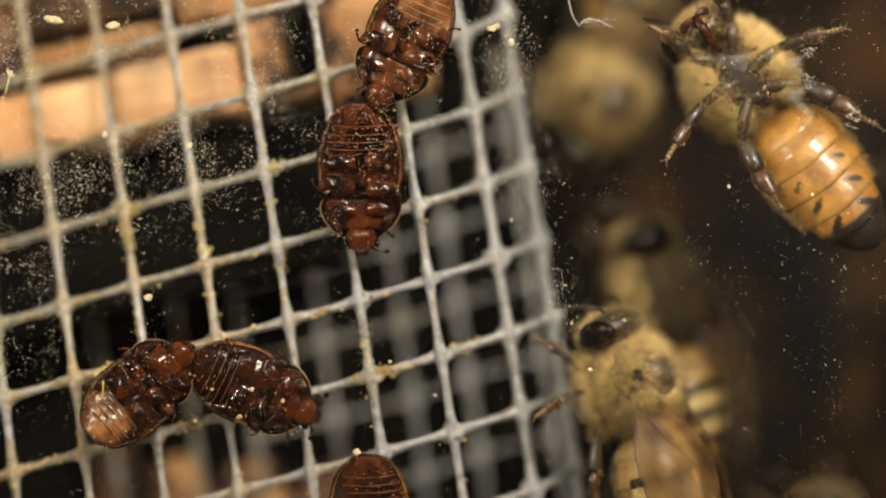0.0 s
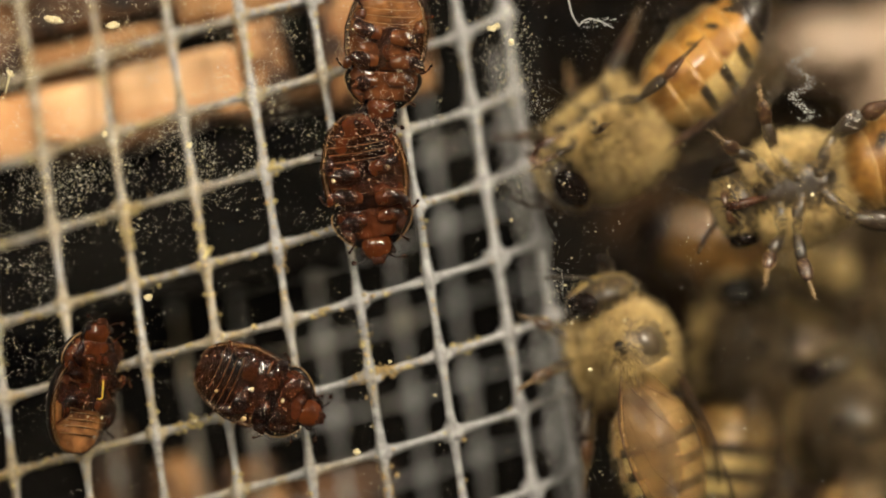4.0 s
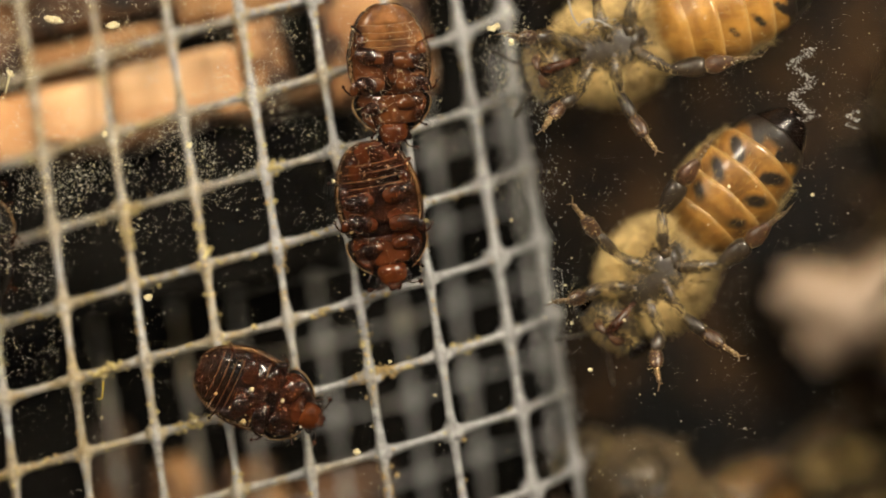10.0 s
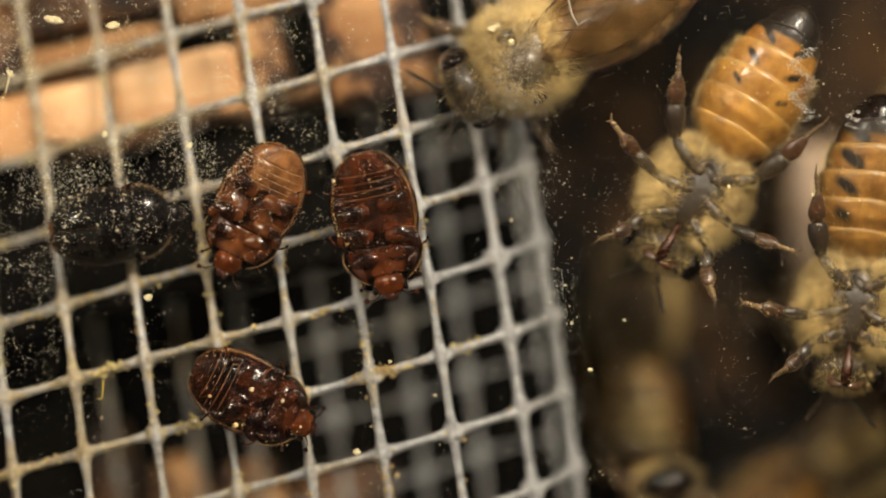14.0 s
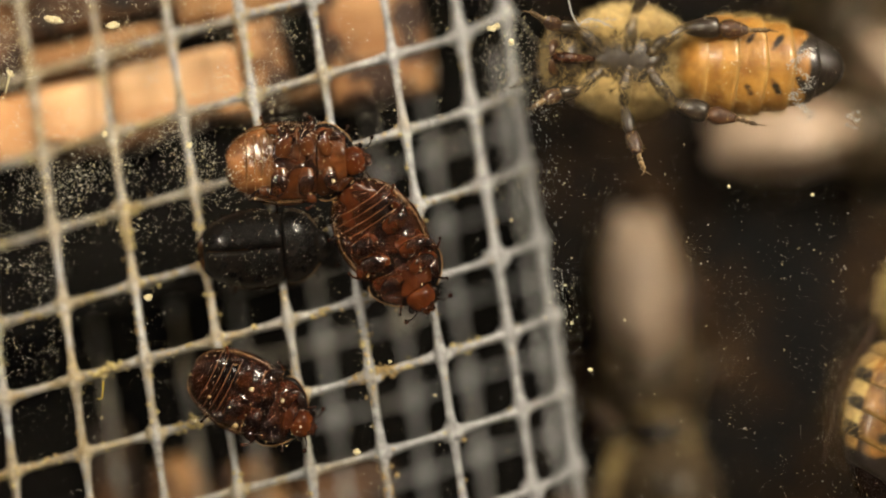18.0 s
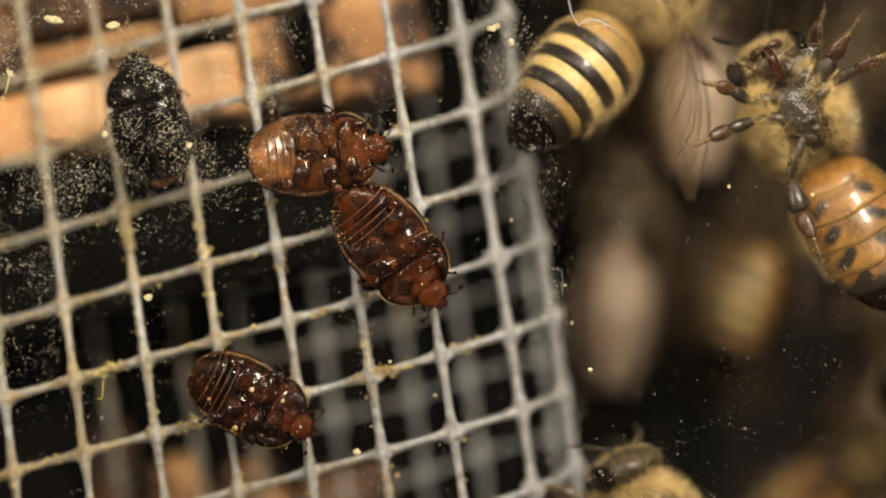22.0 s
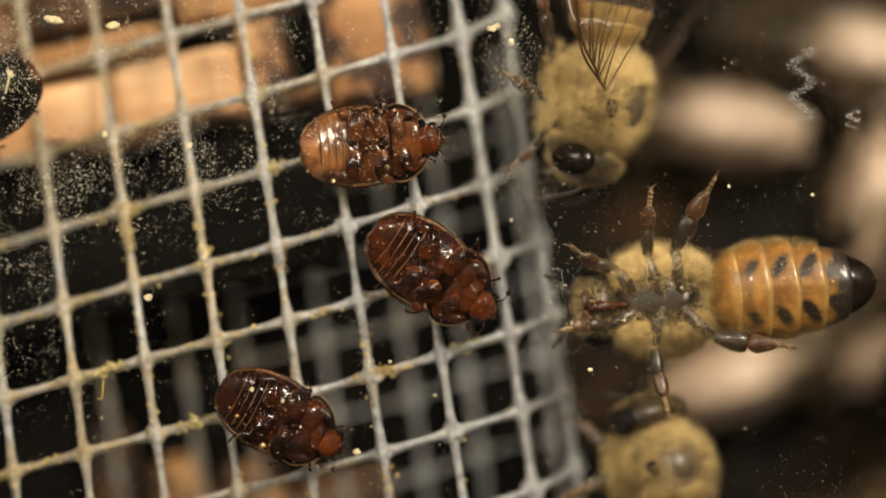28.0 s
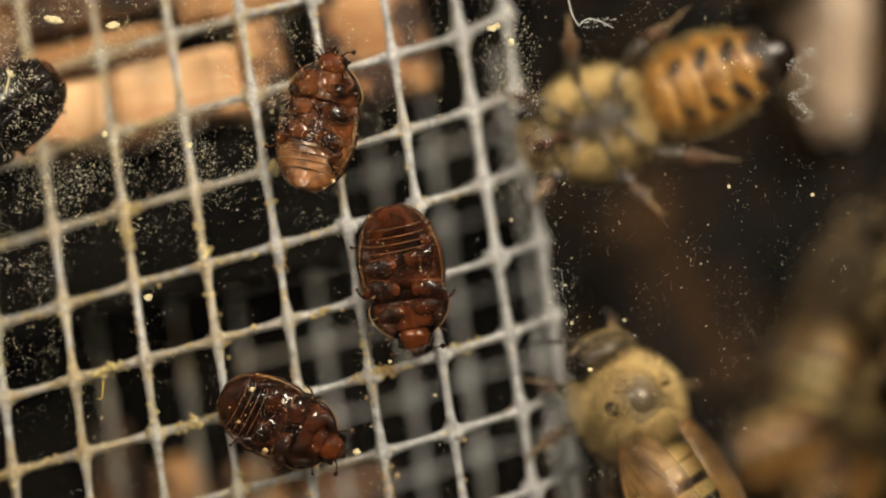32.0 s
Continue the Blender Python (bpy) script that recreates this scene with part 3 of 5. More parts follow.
# Bees: the same and the pitch
BEE_PATHS = {
    'leaving': [
        (0, 13.3, 7.6, 3, 129, 0, 0), (0.5, 12.2, 8.5, 3, 142, 0, 0), (1, 7.39, 9.8, 3, 172, 0, 0), (1.5, 8.78, 10.69, 3, 172, 0, 0),
        (2, 10.7, 10.58, 3.2, 178, 0, 0), (2.5, 13.12, 12.99, 3.2, 185, 0, 0), (3.5, 15.69, 19.64, 3.5, 190, 0, 0), (32, 15.69, 19.64, 3.5, 190, 0, 0)],
    'sideways': [
        (0, 8.59, -6.11, 3.2, 107, -124, 0), (1, 8.84, -6.29, 3.2, 107, -124, 0), (2, 9.15, -6.49, 3.2, 105, -124, 0), (2.5, 9.23, -6.11, 3.2, 101, -128, 0),
        (3, 9.35, -4.11, 3.2, 104, -153, 0), (3.5, 8.84, -4.32, 3.2, 108, -148, 0), (5.5, 7.93, -5.33, 3.1, 104, -123, 0), (6, 8.97, -5.6, 3.2, 98, -133, 0),
        (6.5, 8.46, -5.72, 3.2, 100, -128, 0), (7, 9.1, -5.78, 3.2, 98, -128, 0), (7.5, 8.71, -6.62, 3.2, 104, -148, 0), (8, 9.3, -9.05, 3.2, 98, -152, 0),
        (9, 8.84, -10.45, 3.2, 104, -147, 0), (9.5, 7.56, -12.75, 3.2, 108, -148, 0), (10.5, 7.56, -18.12, 3.2, 108, -148, 0), (20, 7.56, -18.12, 3.2, 108, -142, 0),
        (21, 8.2, -13.9, 3.2, 112, -147, 0), (22, 9.35, -12.37, 3.2, 110, -152, 0), (22.5, 9.61, -11.22, 3.2, 108, -157, 0), (23, 9.81, -9.3, 3.2, 102, -158, 0),
        (23.5, 10.15, -7.79, 3.7, 98, -145, 0), (24, 10.2, -6.9, 4.6, 97, -132, 0), (25, 10.51, -8.52, 6, 95, -152, 0), (25.5, 10.35, -9.26, 5.5, 98, -147, 0),
        (27.5, 10.19, -10.78, 5, 104, -147, 0), (28, 10.06, -10.13, 5, 104, -147, 0), (28.5, 9.74, -10.45, 3.2, 108, -148, 0), (29, 9.28, -10.3, 3.1, 104, -138, 0),
        (29.5, 8.82, -9.79, 3.1, 104, -133, 0), (30, 8.51, -9.15, 3.1, 104, -128, 0), (30.5, 9.21, -9.42, 3.1, 102, -133, 0), (31, 9.93, -10.52, 5, 108, -147, 0),
        (31.5, 9.4, -8.6, 3.7, 114, -158, 0), (32, 8.5, -7.1, 3.7, 118, -158, 0)],
    'glass_walker': [
        (0, 25.11, 0.28, 5, 190, 0, 0), (3, 23.56, 0.54, 5, 195, 0, 0), (3.5, 19.83, 1.56, 4, 195, 0, 0), (4.5, 13.12, 3.58, 3.2, 196, 0, 0),
        (5.5, 9.29, 4.14, 3, 196, 5, 0), (6, 9.04, 3.96, 3, 196, 5, 0), (7, 10.94, 4.29, 3, 198, 0, 0), (8, 10.56, 4.29, 3, 199, 0, 0),
        (8.5, 9.55, 3.33, 3, 208, 0, 0), (9, 8.78, 1.04, 3, 221, 0, 0), (9.5, 9.29, 0.28, 3, 225, 0, 0), (10, 9.55, -1.19, 3, 229, 0, 0),
        (10.5, 9.42, -1.12, 3, 227, 0, 0), (11, 10.12, 0.03, 3.2, 220, 0, 0), (11.5, 10.97, 0.53, 3.4, 206, 0, 0), (12, 12.77, 1.05, 3.6, 210, 0, 0),
        (12.5, 11.85, 0.03, 3.2, 211, 0, 0), (13, 10.82, 0.15, 3, 207, 0, 0), (13.5, 17.67, -0.74, 3, 258, 0, 0), (14, 18.31, -2.64, 3, 262, 0, 0),
        (14.5, 18.18, -4.04, 3, 268, 0, 0), (15.5, 19.19, -6.32, 3, 272, 0, 0), (16.5, 19.32, -7.21, 3, 290, 0, 0), (17, 24.0, -4.3, 3.5, 358, 50, 0),
        (17.5, 23.08, -5.07, 3.5, 375, 50, 0), (18, 22.31, -2.27, 3.5, 426, 40, 0), (19, 22.82, -3.54, 3.5, 426, 40, 0), (19.5, 23.84, -5.07, 3.5, 440, 20, 0),
        (20, 24.78, -6.58, 3, 460, 0, 0), (20.5, 23.26, -5.05, 3, 465, 0, 0), (21, 20.08, -1.5, 3, 465, 0, 0), (21.5, 16.53, 3.58, 3, 473, 0, 0),
        (22, 15.89, 5.87, 3, 477, 0, 0), (22.5, 15.64, 4.47, 3, 485, 0, 0), (23, 14.12, 2.82, 3, 502, 0, 0), (23.5, 11.96, 2.31, 3, 514, 0, 0),
        (24, 9.65, 1.7, 3, 526, 0, 0), (24.5, 8.91, 0.99, 3, 539, 0, 0), (25, 10.44, 0.41, 3, 526, 0, 0), (25.5, 10.05, 1.29, 3, 520, 0, 0),
        (27.5, 10.44, -1.75, 3, 542, 0, 0), (28, 9.75, -2.31, 3, 545, 0, 0), (29, 9.81, -2.31, 3.2, 546, 0, 0), (29.5, 9.07, -2.65, 3.6, 547, 0, 0),
        (30, 8.6, -3.7, 7.4, 555, 20, -32), (30.4, 9.2, -4.3, 7.8, 563, 60, -10), (30.7, 10.12, -5.48, 8, 585, 90, 30), (31, 11.8, -9.15, 15, 552, 130, 0),
        (31.4, 13.85, -14.2, 15, 575, 130, 0), (32, 13.79, -19.75, 11, 590, 130, 0)],
    'upper_walker': [
        (0, 7.5, 7.4, 14, 250, 150, 0), (0.5, 7.3, 11.5, 12, 258, 140, 0), (1, 7.2, 17, 9, 265, 120, 0), (2, 7.19, 13.05, 7, 265, 120, 0), (2.5, 7.69, 8.34, 6.5, 262, 125, 0), (3, 7.92, 5.98, 6, 262, 125, 0),
        (3.5, 7.77, 4.41, 5.5, 240, 100, 0), (4.5, 7.69, 7.18, 4, 200, 40, 0), (5.5, 7.41, 9.83, 3.4, 188, 0, 0), (6, 8.17, 9.83, 3.4, 190, 0, 0),
        (7, 11.65, 10.25, 4, 188, 0, 0), (8, 11.4, 11.27, 4, 190, 0, 0), (8.5, 8.81, 10.21, 3.5, 195, 0, 0), (9, 6, 9.56, 3.2, 200, 0, 0),
        (10, 7.52, 8.96, 3, 199, 0, 0), (11, 7.78, 8.87, 3.2, 196, 0, 0), (12, 9.17, 8.4, 3, 198, 0, 0), (13, 11.34, 7.91, 3.2, 203, 0, 0),
        (13.5, 13.68, 5.77, 3.8, 226, 0, 0), (14, 11.3, 2.45, 3, 239, 0, 0), (14.5, 9.8, 2.56, 3, 228, 0, 0), (15.5, 9.29, 2.44, 3, 200, 0, 0),
        (16.5, 9.29, 2.56, 3, 181, 0, 0), (17, 8.53, 5.31, 3, 180, 0, 0), (17.5, 8.02, 7.9, 3, 177, 0, 0), (18, 8.28, 8.4, 3, 178, 0, 0),
        (18.5, 8.78, 9.29, 3, 172, 0, 0), (19, 7.79, 9.06, 3.4, 170, 0, 0), (19.5, 5.2, 13.0, 4, 150, 0, 0), (20, 3.0, 20.5, 4, 140, 0, 0),
        (20.5, 4.24, 21.49, 4, 140, 0, 0), (32, 4.24, 21.49, 4, 140, 0, 0)],
    'late_walker': [
        (0, 18.24, 21.42, 3.5, 215, 0, 0), (28.9, 18.24, 21.42, 3.5, 215, 0, 0), (29.5, 14.68, 12.77, 3.6, 228, 0, 0), (30, 11.48, 9.32, 3.4, 233, 0, 0),
        (30.5, 5.1, 6.37, 3, 203, 0, 0), (31, 4.6, 6.5, 3, 196, 0, 0), (31.5, 6.63, 6.5, 3, 193, 0, 0), (32, 7.2, 5.8, 7.4, 201, 0, 0)],
    'striped': [
        (0, 14.56, 22.92, 5, 60, 180, 0), (19, 14.56, 22.15, 5, 60, 180, 0), (19.5, 11.47, 17.26, 5, 60, 180, 0), (20, 9.38, 11.18, 4.5, 61, 178, 0),
        (20.5, 7.85, 12.85, 4.5, 58, 178, 0), (21, 8.67, 12.15, 5.5, 60, 178, -25), (21.5, 8.87, 11.05, 4.5, 55, 178, -15), (22, 9.4, 11.5, 5.4, 48, 178, -22),
        (22.5, 10.6, 10.9, 6.6, 30, 178, -30), (23, 11.9, 9.4, 9.0, 8, 178, -48), (23.5, 10.0, 9.2, 8.6, -50, 170, -15), (24, 9.07, 9.2, 8, -80, 150, 0),
        (25, 8.55, 8.16, 8, -88, 130, 0), (25.5, 7.97, 7.84, 7, -92, 122, 0), (27.5, 6.9, 6.64, 3.4, -98, 116, 0), (28, 6.9, 6.76, 3.4, -98, 116, 0),
        (28.5, 7.85, 7.72, 4.5, -100, 114, 0), (29, 8.54, 8.8, 5.5, -104, 114, 0), (29.5, 8.7, 12.97, 6, -104, 100, 0), (30, 8.7, 20.48, 6, -104, 100, 0),
        (32, 8.7, 20.48, 6, -104, 100, 0)],
    'behind_neighbour': [
        (0, 10.21, -2.39, 11.5, 105, -85, 0), (1, 10.32, -1.71, 11, 100, -85, 0), (1.5, 9.75, -0.24, 10.5, 110, -80, 0), (2, 10.55, -0.77, 10.5, 103, -85, 0),
        (3, 11.55, -2.79, 11.5, 97, -100, 0), (3.5, 12.76, -5.07, 11.5, 85, -110, 0), (5.5, 19.94, -1.58, 11, 80, -130, 0), (6, 22.48, -0.24, 12, 65, -130, 0),
        (7, 25.98, 0.56, 12, 65, -130, 0), (32, 25.98, 0.56, 12, 65, -130, 0)],
    'lower_shade': [
        (0, 18.72, -15.03, 12, 100, -150, 0), (2.5, 18.33, -11.73, 11, 100, -150, 0), (3, 18.47, -8.52, 11, 100, -150, 0), (3.5, 18.87, -7.46, 11, 100, -150, 0),
        (5.5, 19.13, -14.94, 11, 100, -150, 0), (8.5, 13.62, -16.07, 9, 150, -150, 0), (9.5, 9.34, -12.56, 8, 145, -150, 0), (10, 9.13, -11.32, 9, 150, -150, 0),
        (11, 8.34, -12.11, 9, 120, -120, 0), (11.5, 9.4, -10.55, 13, 110, -105, 0), (12, 9.9, -9.5, 14, 100, -90, 0), (13, 9.7, -10.3, 14, 100, -80, 0),
        (14, 11.05, -13.78, 10, 100, -90, 0), (16.5, 9.8, -12.64, 16, 95, -150, 0), (17, 9.26, -11.27, 16, 95, -150, 0), (18, 10.64, -11.82, 16, 85, -140, 0),
        (20, 9.54, -9.89, 16, 90, -120, 0), (21, 8.18, -12.27, 11, 100, -150, 0), (24, 9.92, -14.22, 9, 110, -110, 0), (28, 9.92, -16.07, 9, 110, -110, 0),
        (32, 13.62, -16.07, 9, 110, -110, 0)],
    'over_mesh': [
        (0, 2.96, 22, 4, 205, 165, 0), (11.3, 2.96, 18.94, 4, 205, 165, 0), (12, 1.67, 10.41, 2.6, 203, 165, 0), (12.5, 4.46, 10.91, 2.6, 212, 165, 0),
        (13, 4.33, 10.02, 2.5, 222, 165, 0), (13.5, 3.06, 8.5, 2.4, 214, 165, 0), (14, 3.69, 8.62, 2.4, 210, 165, 0), (14.5, 6.99, 9.65, 2.6, 205, 165, 0),
        (15.5, 6.8, 16.38, 4, 205, 165, 0), (32, 6.8, 22, 4, 205, 165, 0)],
    'deep_right': [
        (0, 26.84, 4.04, 22.7, 90, 180, 0), (2, 19.96, 10.92, 22.7, 120, 180, 0), (3, 21.68, 5.48, 22.7, 80, 180, 0), (5.5, 28.56, 1.75, 22.7, 80, 180, 0),
        (9, 27.41, 5.48, 22.7, 90, 180, 0), (11, 22.25, -5.71, 22.7, -10, 180, 0), (12, 28.56, -4.56, 22.7, 0, 180, 0), (12.5, 28.56, -1.69, 22.7, 40, 180, 0),
        (14, 28.56, 5.48, 22.7, 80, 180, 0), (16.5, 21.39, 6.91, 22.7, 20, 180, 0), (17, 18.81, 9.2, 22.7, 170, 180, 0), (19, 22.25, 11.5, 22.7, 90, 180, 0),
        (20, 22.2, 9.0, 22.7, 70, 180, 0), (21, 19.96, 8.34, 22.7, 80, 180, 0), (23, 20.53, 9.2, 22.7, 60, 180, 0), (24, 21.39, 7.2, 22.7, 60, 180, 0),
        (25, 19.67, -2.27, 22.7, 45, 180, 0), (28, 18.52, -5.13, 22.7, 20, 180, 0), (29, 18.52, -4.85, 22.7, 20, 180, 0), (30, 21.68, 10.92, 22.7, 60, 180, 0),
        (31, 20.24, 9.49, 22.7, 85, 180, 0), (32, 27.99, 5.48, 22.7, 80, 180, 0)],
    'pale_wings': [
        (0, 34.25, -4.55, 22.5, 0, 180, 0), (1, 21.08, -4.41, 22.5, 0, 180, 0), (3, 19.93, -3.98, 22.5, 0, 180, 0), (5.5, 23.08, -6.56, 22.5, 10, 180, 0),
        (6, 23.23, -6.56, 22.5, 8, 180, 0), (7, 22.8, -4.27, 22.5, 5, 180, 0), (8, 23.66, -3.98, 22.5, 5, 180, 0), (9, 23.37, -3.41, 22.5, 5, 180, 0),
        (10, 24.52, -4.55, 22.5, -20, 180, 0), (11, 21.65, -3.41, 22.5, -15, 180, 0), (12, 28.53, -4.55, 22.5, -40, 180, 0), (13, 28.53, -7.42, 22.5, -60, 180, 0),
        (14.5, 14.78, -1.12, 22.5, -88, 180, 0), (16.5, 10.2, -7.13, 22.5, -90, 180, 0), (17, 10.2, -7.13, 22.5, -88, 180, 0), (18, 10.48, -6.27, 22.5, -85, 180, 0),
        (19, 10.48, -8.28, 22.5, -92, 180, 0), (20, 10.34, -10, 22.5, -92, 180, 0), (21, 8.76, 0.32, 22.5, -260, 180, 0), (22, 9.05, 1.17, 22.5, -275, 180, 0),
        (23, 9.91, 2.32, 22.5, -275, 180, 0), (24, 13.35, 0.32, 22.5, -300, 180, 0), (25.5, 14.78, 3.18, 22.5, -285, 180, 0), (27.5, 10.2, 6.76, 22.5, -188, 180, 0),
        (28, 10.2, 6.76, 22.5, -188, 180, 0), (29, 9.91, 6.33, 22.5, -188, 180, 0), (30, 15.64, 8.05, 22.5, -260, 180, 0), (31, 15.3, 6.4, 22.5, -258, 180, 0),
        (32, 19.65, 16.07, 22.5, -270, 180, 0)],
    'deep_upper': [
        (0, 20.53, 21.82, 22.7, 250, 180, 0), (1, 20.53, 18.38, 22.7, 220, 180, 0), (2, 19.38, 9.2, 22.7, 190, 180, 0), (3, 16.23, 7.77, 22.7, 180, 180, 0),
        (5.5, 15.66, 14.37, 22.7, 180, 180, 0), (6, 15.66, 14.37, 22.7, 180, 180, 0), (7, 20.53, 7.48, 22.7, 200, 180, 0), (9, 24.54, 5.76, 22.7, 110, 180, 0),
        (11, 25.98, 8.92, 22.7, 90, 180, 0), (13, 28.56, 9.78, 22.7, 60, 180, 0), (15, 26.26, 10.92, 22.7, 30, 180, 0), (16.5, 17.66, 10.92, 22.7, 10, 180, 0),
        (17, 17.38, 1.18, 22.7, 175, 180, 0), (18, 21.68, 6.05, 22.7, 5, 180, 0), (19, 17.66, 5.48, 22.7, 88, 180, 0), (20, 12.3, 15.0, 22.7, 84, 180, 0),
        (21, 12.9, 13.6, 22.7, 93, 180, 0), (22, 13.36, 12.07, 22.7, 85, 180, 0), (23, 18.24, 11.5, 22.7, 10, 180, 0), (25, 17.66, 10.92, 22.7, 75, 180, 0),
        (28, 22.54, 6.91, 22.7, 80, 180, 0), (29, 22.54, 6.91, 22.7, 80, 180, 0), (30, 21.39, 9.2, 22.7, 40, 180, 0), (31, 18.3, 7.9, 22.7, 95, 180, 0),
        (32, 19.1, 13.79, 22.7, 95, 180, 0)],
    'deep_lower': [
        (0, 20.27, -22.9, 20.5, 20, 30, 0), (2, 21.97, -17.24, 20.5, 0, 30, 0), (3, 18.85, -1.1, 20.5, -20, 30, 0), (5.5, 18, -4.5, 20.5, -10, 30, 0),
        (7, 24.23, -12.99, 20.5, 5, 30, 0), (9, 24.8, -10.73, 20.5, 10, 30, 0), (10, 19.7, -11.29, 20.5, 20, 30, 0), (12, 22.53, -12.43, 20.5, 25, 30, 0),
        (13, 19.98, -9.03, 20.5, 30, 30, 0), (16.5, 23.66, -15.82, 20.5, 20, 30, 0), (20, 23.66, -12.99, 20.5, 60, 30, 0), (22, 21.97, -10.73, 20.5, 30, 30, 0),
        (24, 20.83, -4.5, 20.5, 20, 30, 0), (25, 19.7, -5.63, 20.5, 10, 30, 0), (27.5, 22.53, -13.56, 20.5, 20, 30, 0), (29.4, 22.53, -13.84, 20.5, 20, 30, 0),
        (30, 21.97, -9.03, 20.5, 40, 30, 0), (31, 16.3, -9.31, 20.5, 10, 30, 0), (32, 21.97, -7.9, 20.5, 60, 30, 0)],
    'deep_tan': [
        (0, 32.06, 4.05, 23, 90, 180, 0), (19, 30.0, 4.0, 23, 90, 180, 0), (20, 18.8, 8.0, 23, 85, 180, 0), (21, 18.6, 9.0, 23, 75, 180, 0), (22, 24.59, -4.57, 23, 70, 180, 0), (23, 22.29, -5.72, 23, 60, 180, 0),
        (24, 22.29, 3.19, 23, 65, 180, 0), (25, 22.29, 8.93, 23, 60, 180, 0), (25.5, 22.86, 8.36, 23, 50, 180, 0), (27.5, 28.03, -4.28, 23, 15, 180, 0),
        (29, 28.03, -4.57, 23, 10, 180, 0), (30, 22.58, 0.6, 23, 50, 180, 0), (31, 22.86, 5.2, 23, 80, 180, 0), (32, 26.31, 6.92, 23, 85, 180, 0)],
    'deep_amber': [
        (0, 20.33, -25.81, 21, 20, 30, 0), (21, 20.33, -24.39, 21, 20, 30, 0), (23, 19.19, -15.87, 21, 20, 30, 0), (25, 21.46, -9.06, 21, 30, 30, 0),
        (28, 22.03, -17.57, 21, 20, 30, 0), (29, 22.03, -17.57, 21, 20, 30, 0), (30, 19.76, -11.9, 21, 10, 30, 0), (31, 18.06, -10.19, 21, 5, 30, 0),
        (32, 22.03, -9.06, 21, 10, 30, 0)],
    'deep_top': [
        (0, 28.07, 15.56, 23.2, 90, 180, 0), (2, 26.34, 12.68, 23.2, 90, 180, 0), (3, 22.89, 14.41, 23.2, 75, 180, 0), (3.5, 22.89, 13.83, 23.2, 75, 180, 0),
        (5.5, 28.07, 15.56, 23.2, 90, 180, 0), (24, 28.07, 15.56, 23.2, 120, 180, 0), (25.5, 24.62, 10.96, 23.2, 150, 180, 0), (27.5, 17.43, 10.67, 23.2, 165, 180, 0),
        (28, 17.43, 10.67, 23.2, 168, 180, 0), (29, 18.86, 17, 23.2, 120, 180, 0), (30, 20.59, 21.31, 23.2, 100, 180, 0), (32, 20.59, 21.31, 23.2, 100, 180, 0)],
    'deep_dark': [
        (0, 27.22, 3.16, 21.5, 80, 110, 0), (1, 27.22, 3.16, 21.5, 70, 110, 0), (2, 23.23, 2.31, 21.5, 50, 110, 0), (3, 20.39, 0.6, 21.5, 20, 110, 0),
        (6, 26.65, 3.16, 21.5, 15, 110, 0), (9, 25.51, 2.59, 21.5, 100, 110, 0), (12, 26.65, -1.68, 21.5, 130, 110, 0), (14, 9.57, -3.39, 21.5, 95, 110, 0),
        (16, 27.79, -4.53, 21.5, 80, 110, 0), (18.3, 27.79, -3.39, 21.5, 80, 110, 0), (19, 16.69, -1.11, 21.5, 90, 110, 0), (21, 18.11, 7.72, 21.5, 80, 110, 0),
        (23, 15.55, -3.39, 21.5, 60, 110, 0), (25, 17.54, 3.16, 21.5, 80, 110, 0), (28, 27.79, 4.01, 21.5, 20, 110, 0), (29, 27.79, 4.01, 21.5, 20, 110, 0),
        (30, 18.96, 0.6, 21.5, 80, 110, 0), (32, 20.39, -1.68, 21.5, 70, 110, 0)],
}


# ---- hive beetles ----
def girth(x):
    """Half the beetle's width at x, in millimetres: the hind body, a nick, then the neck shield."""
    return float(np.interp(x, (-3.08, -2.98, -2.8, -2.5, -1.9, -0.9, 0.0, 0.6, 0.80, 0.86, 0.95, 1.3, 1.7, 2.1, 2.42), (0.10, 0.50, 0.84, 1.14, 1.48, 1.73, 1.70, 1.54, 1.42, 1.42, 1.54, 1.58, 1.42, 1.12, 0.66)))


def plate(x0, x1, low, inset=0.92, lip=0.05, groove=0.0, rim=0.98, bow=0.12):
    """A smooth belly plate, x1 in front of x0, whose hind edge stands proud over the next."""
    bm = bmesh.new()
    rings = []
    for u in (0, 0.02, 0.05, 0.1, 0.18, 0.3, 0.45, 0.62, 0.8, 0.93, 1.0):
        x = x0 + (x1 - x0) * u
        w = girth(x) * inset
        drop = low + lip * (1 - u) ** 1.3 - (0.02 if u == 1 else 0) - (0.12 if u == 0 else 0.035 if u == 0.02 else 0)
        ring = []
        for k in range(29):
            s = -1 + 2 * k / 28
            h = math.sqrt(1 - s * s) if abs(s) < 1 else 0
            dent = groove * math.exp(-(s / 0.06) ** 2)
            soft = 0.05 * noise.noise(Vector((x * 1.6, s * 2.6, low * 7))) + 0.03 * noise.noise(Vector((x * 4, s * 6, low * 3)))
            ring.append((x + bow * (1 - s * s) * (1 - u), s * w, rim - drop * h + dent + soft))
        ring += [(x, s * w * 0.96, rim + 0.08) for s in (0.8, 0.3, -0.3, -0.8)]
        rings.append(ring)
    loft(bm, rings)
    return bm


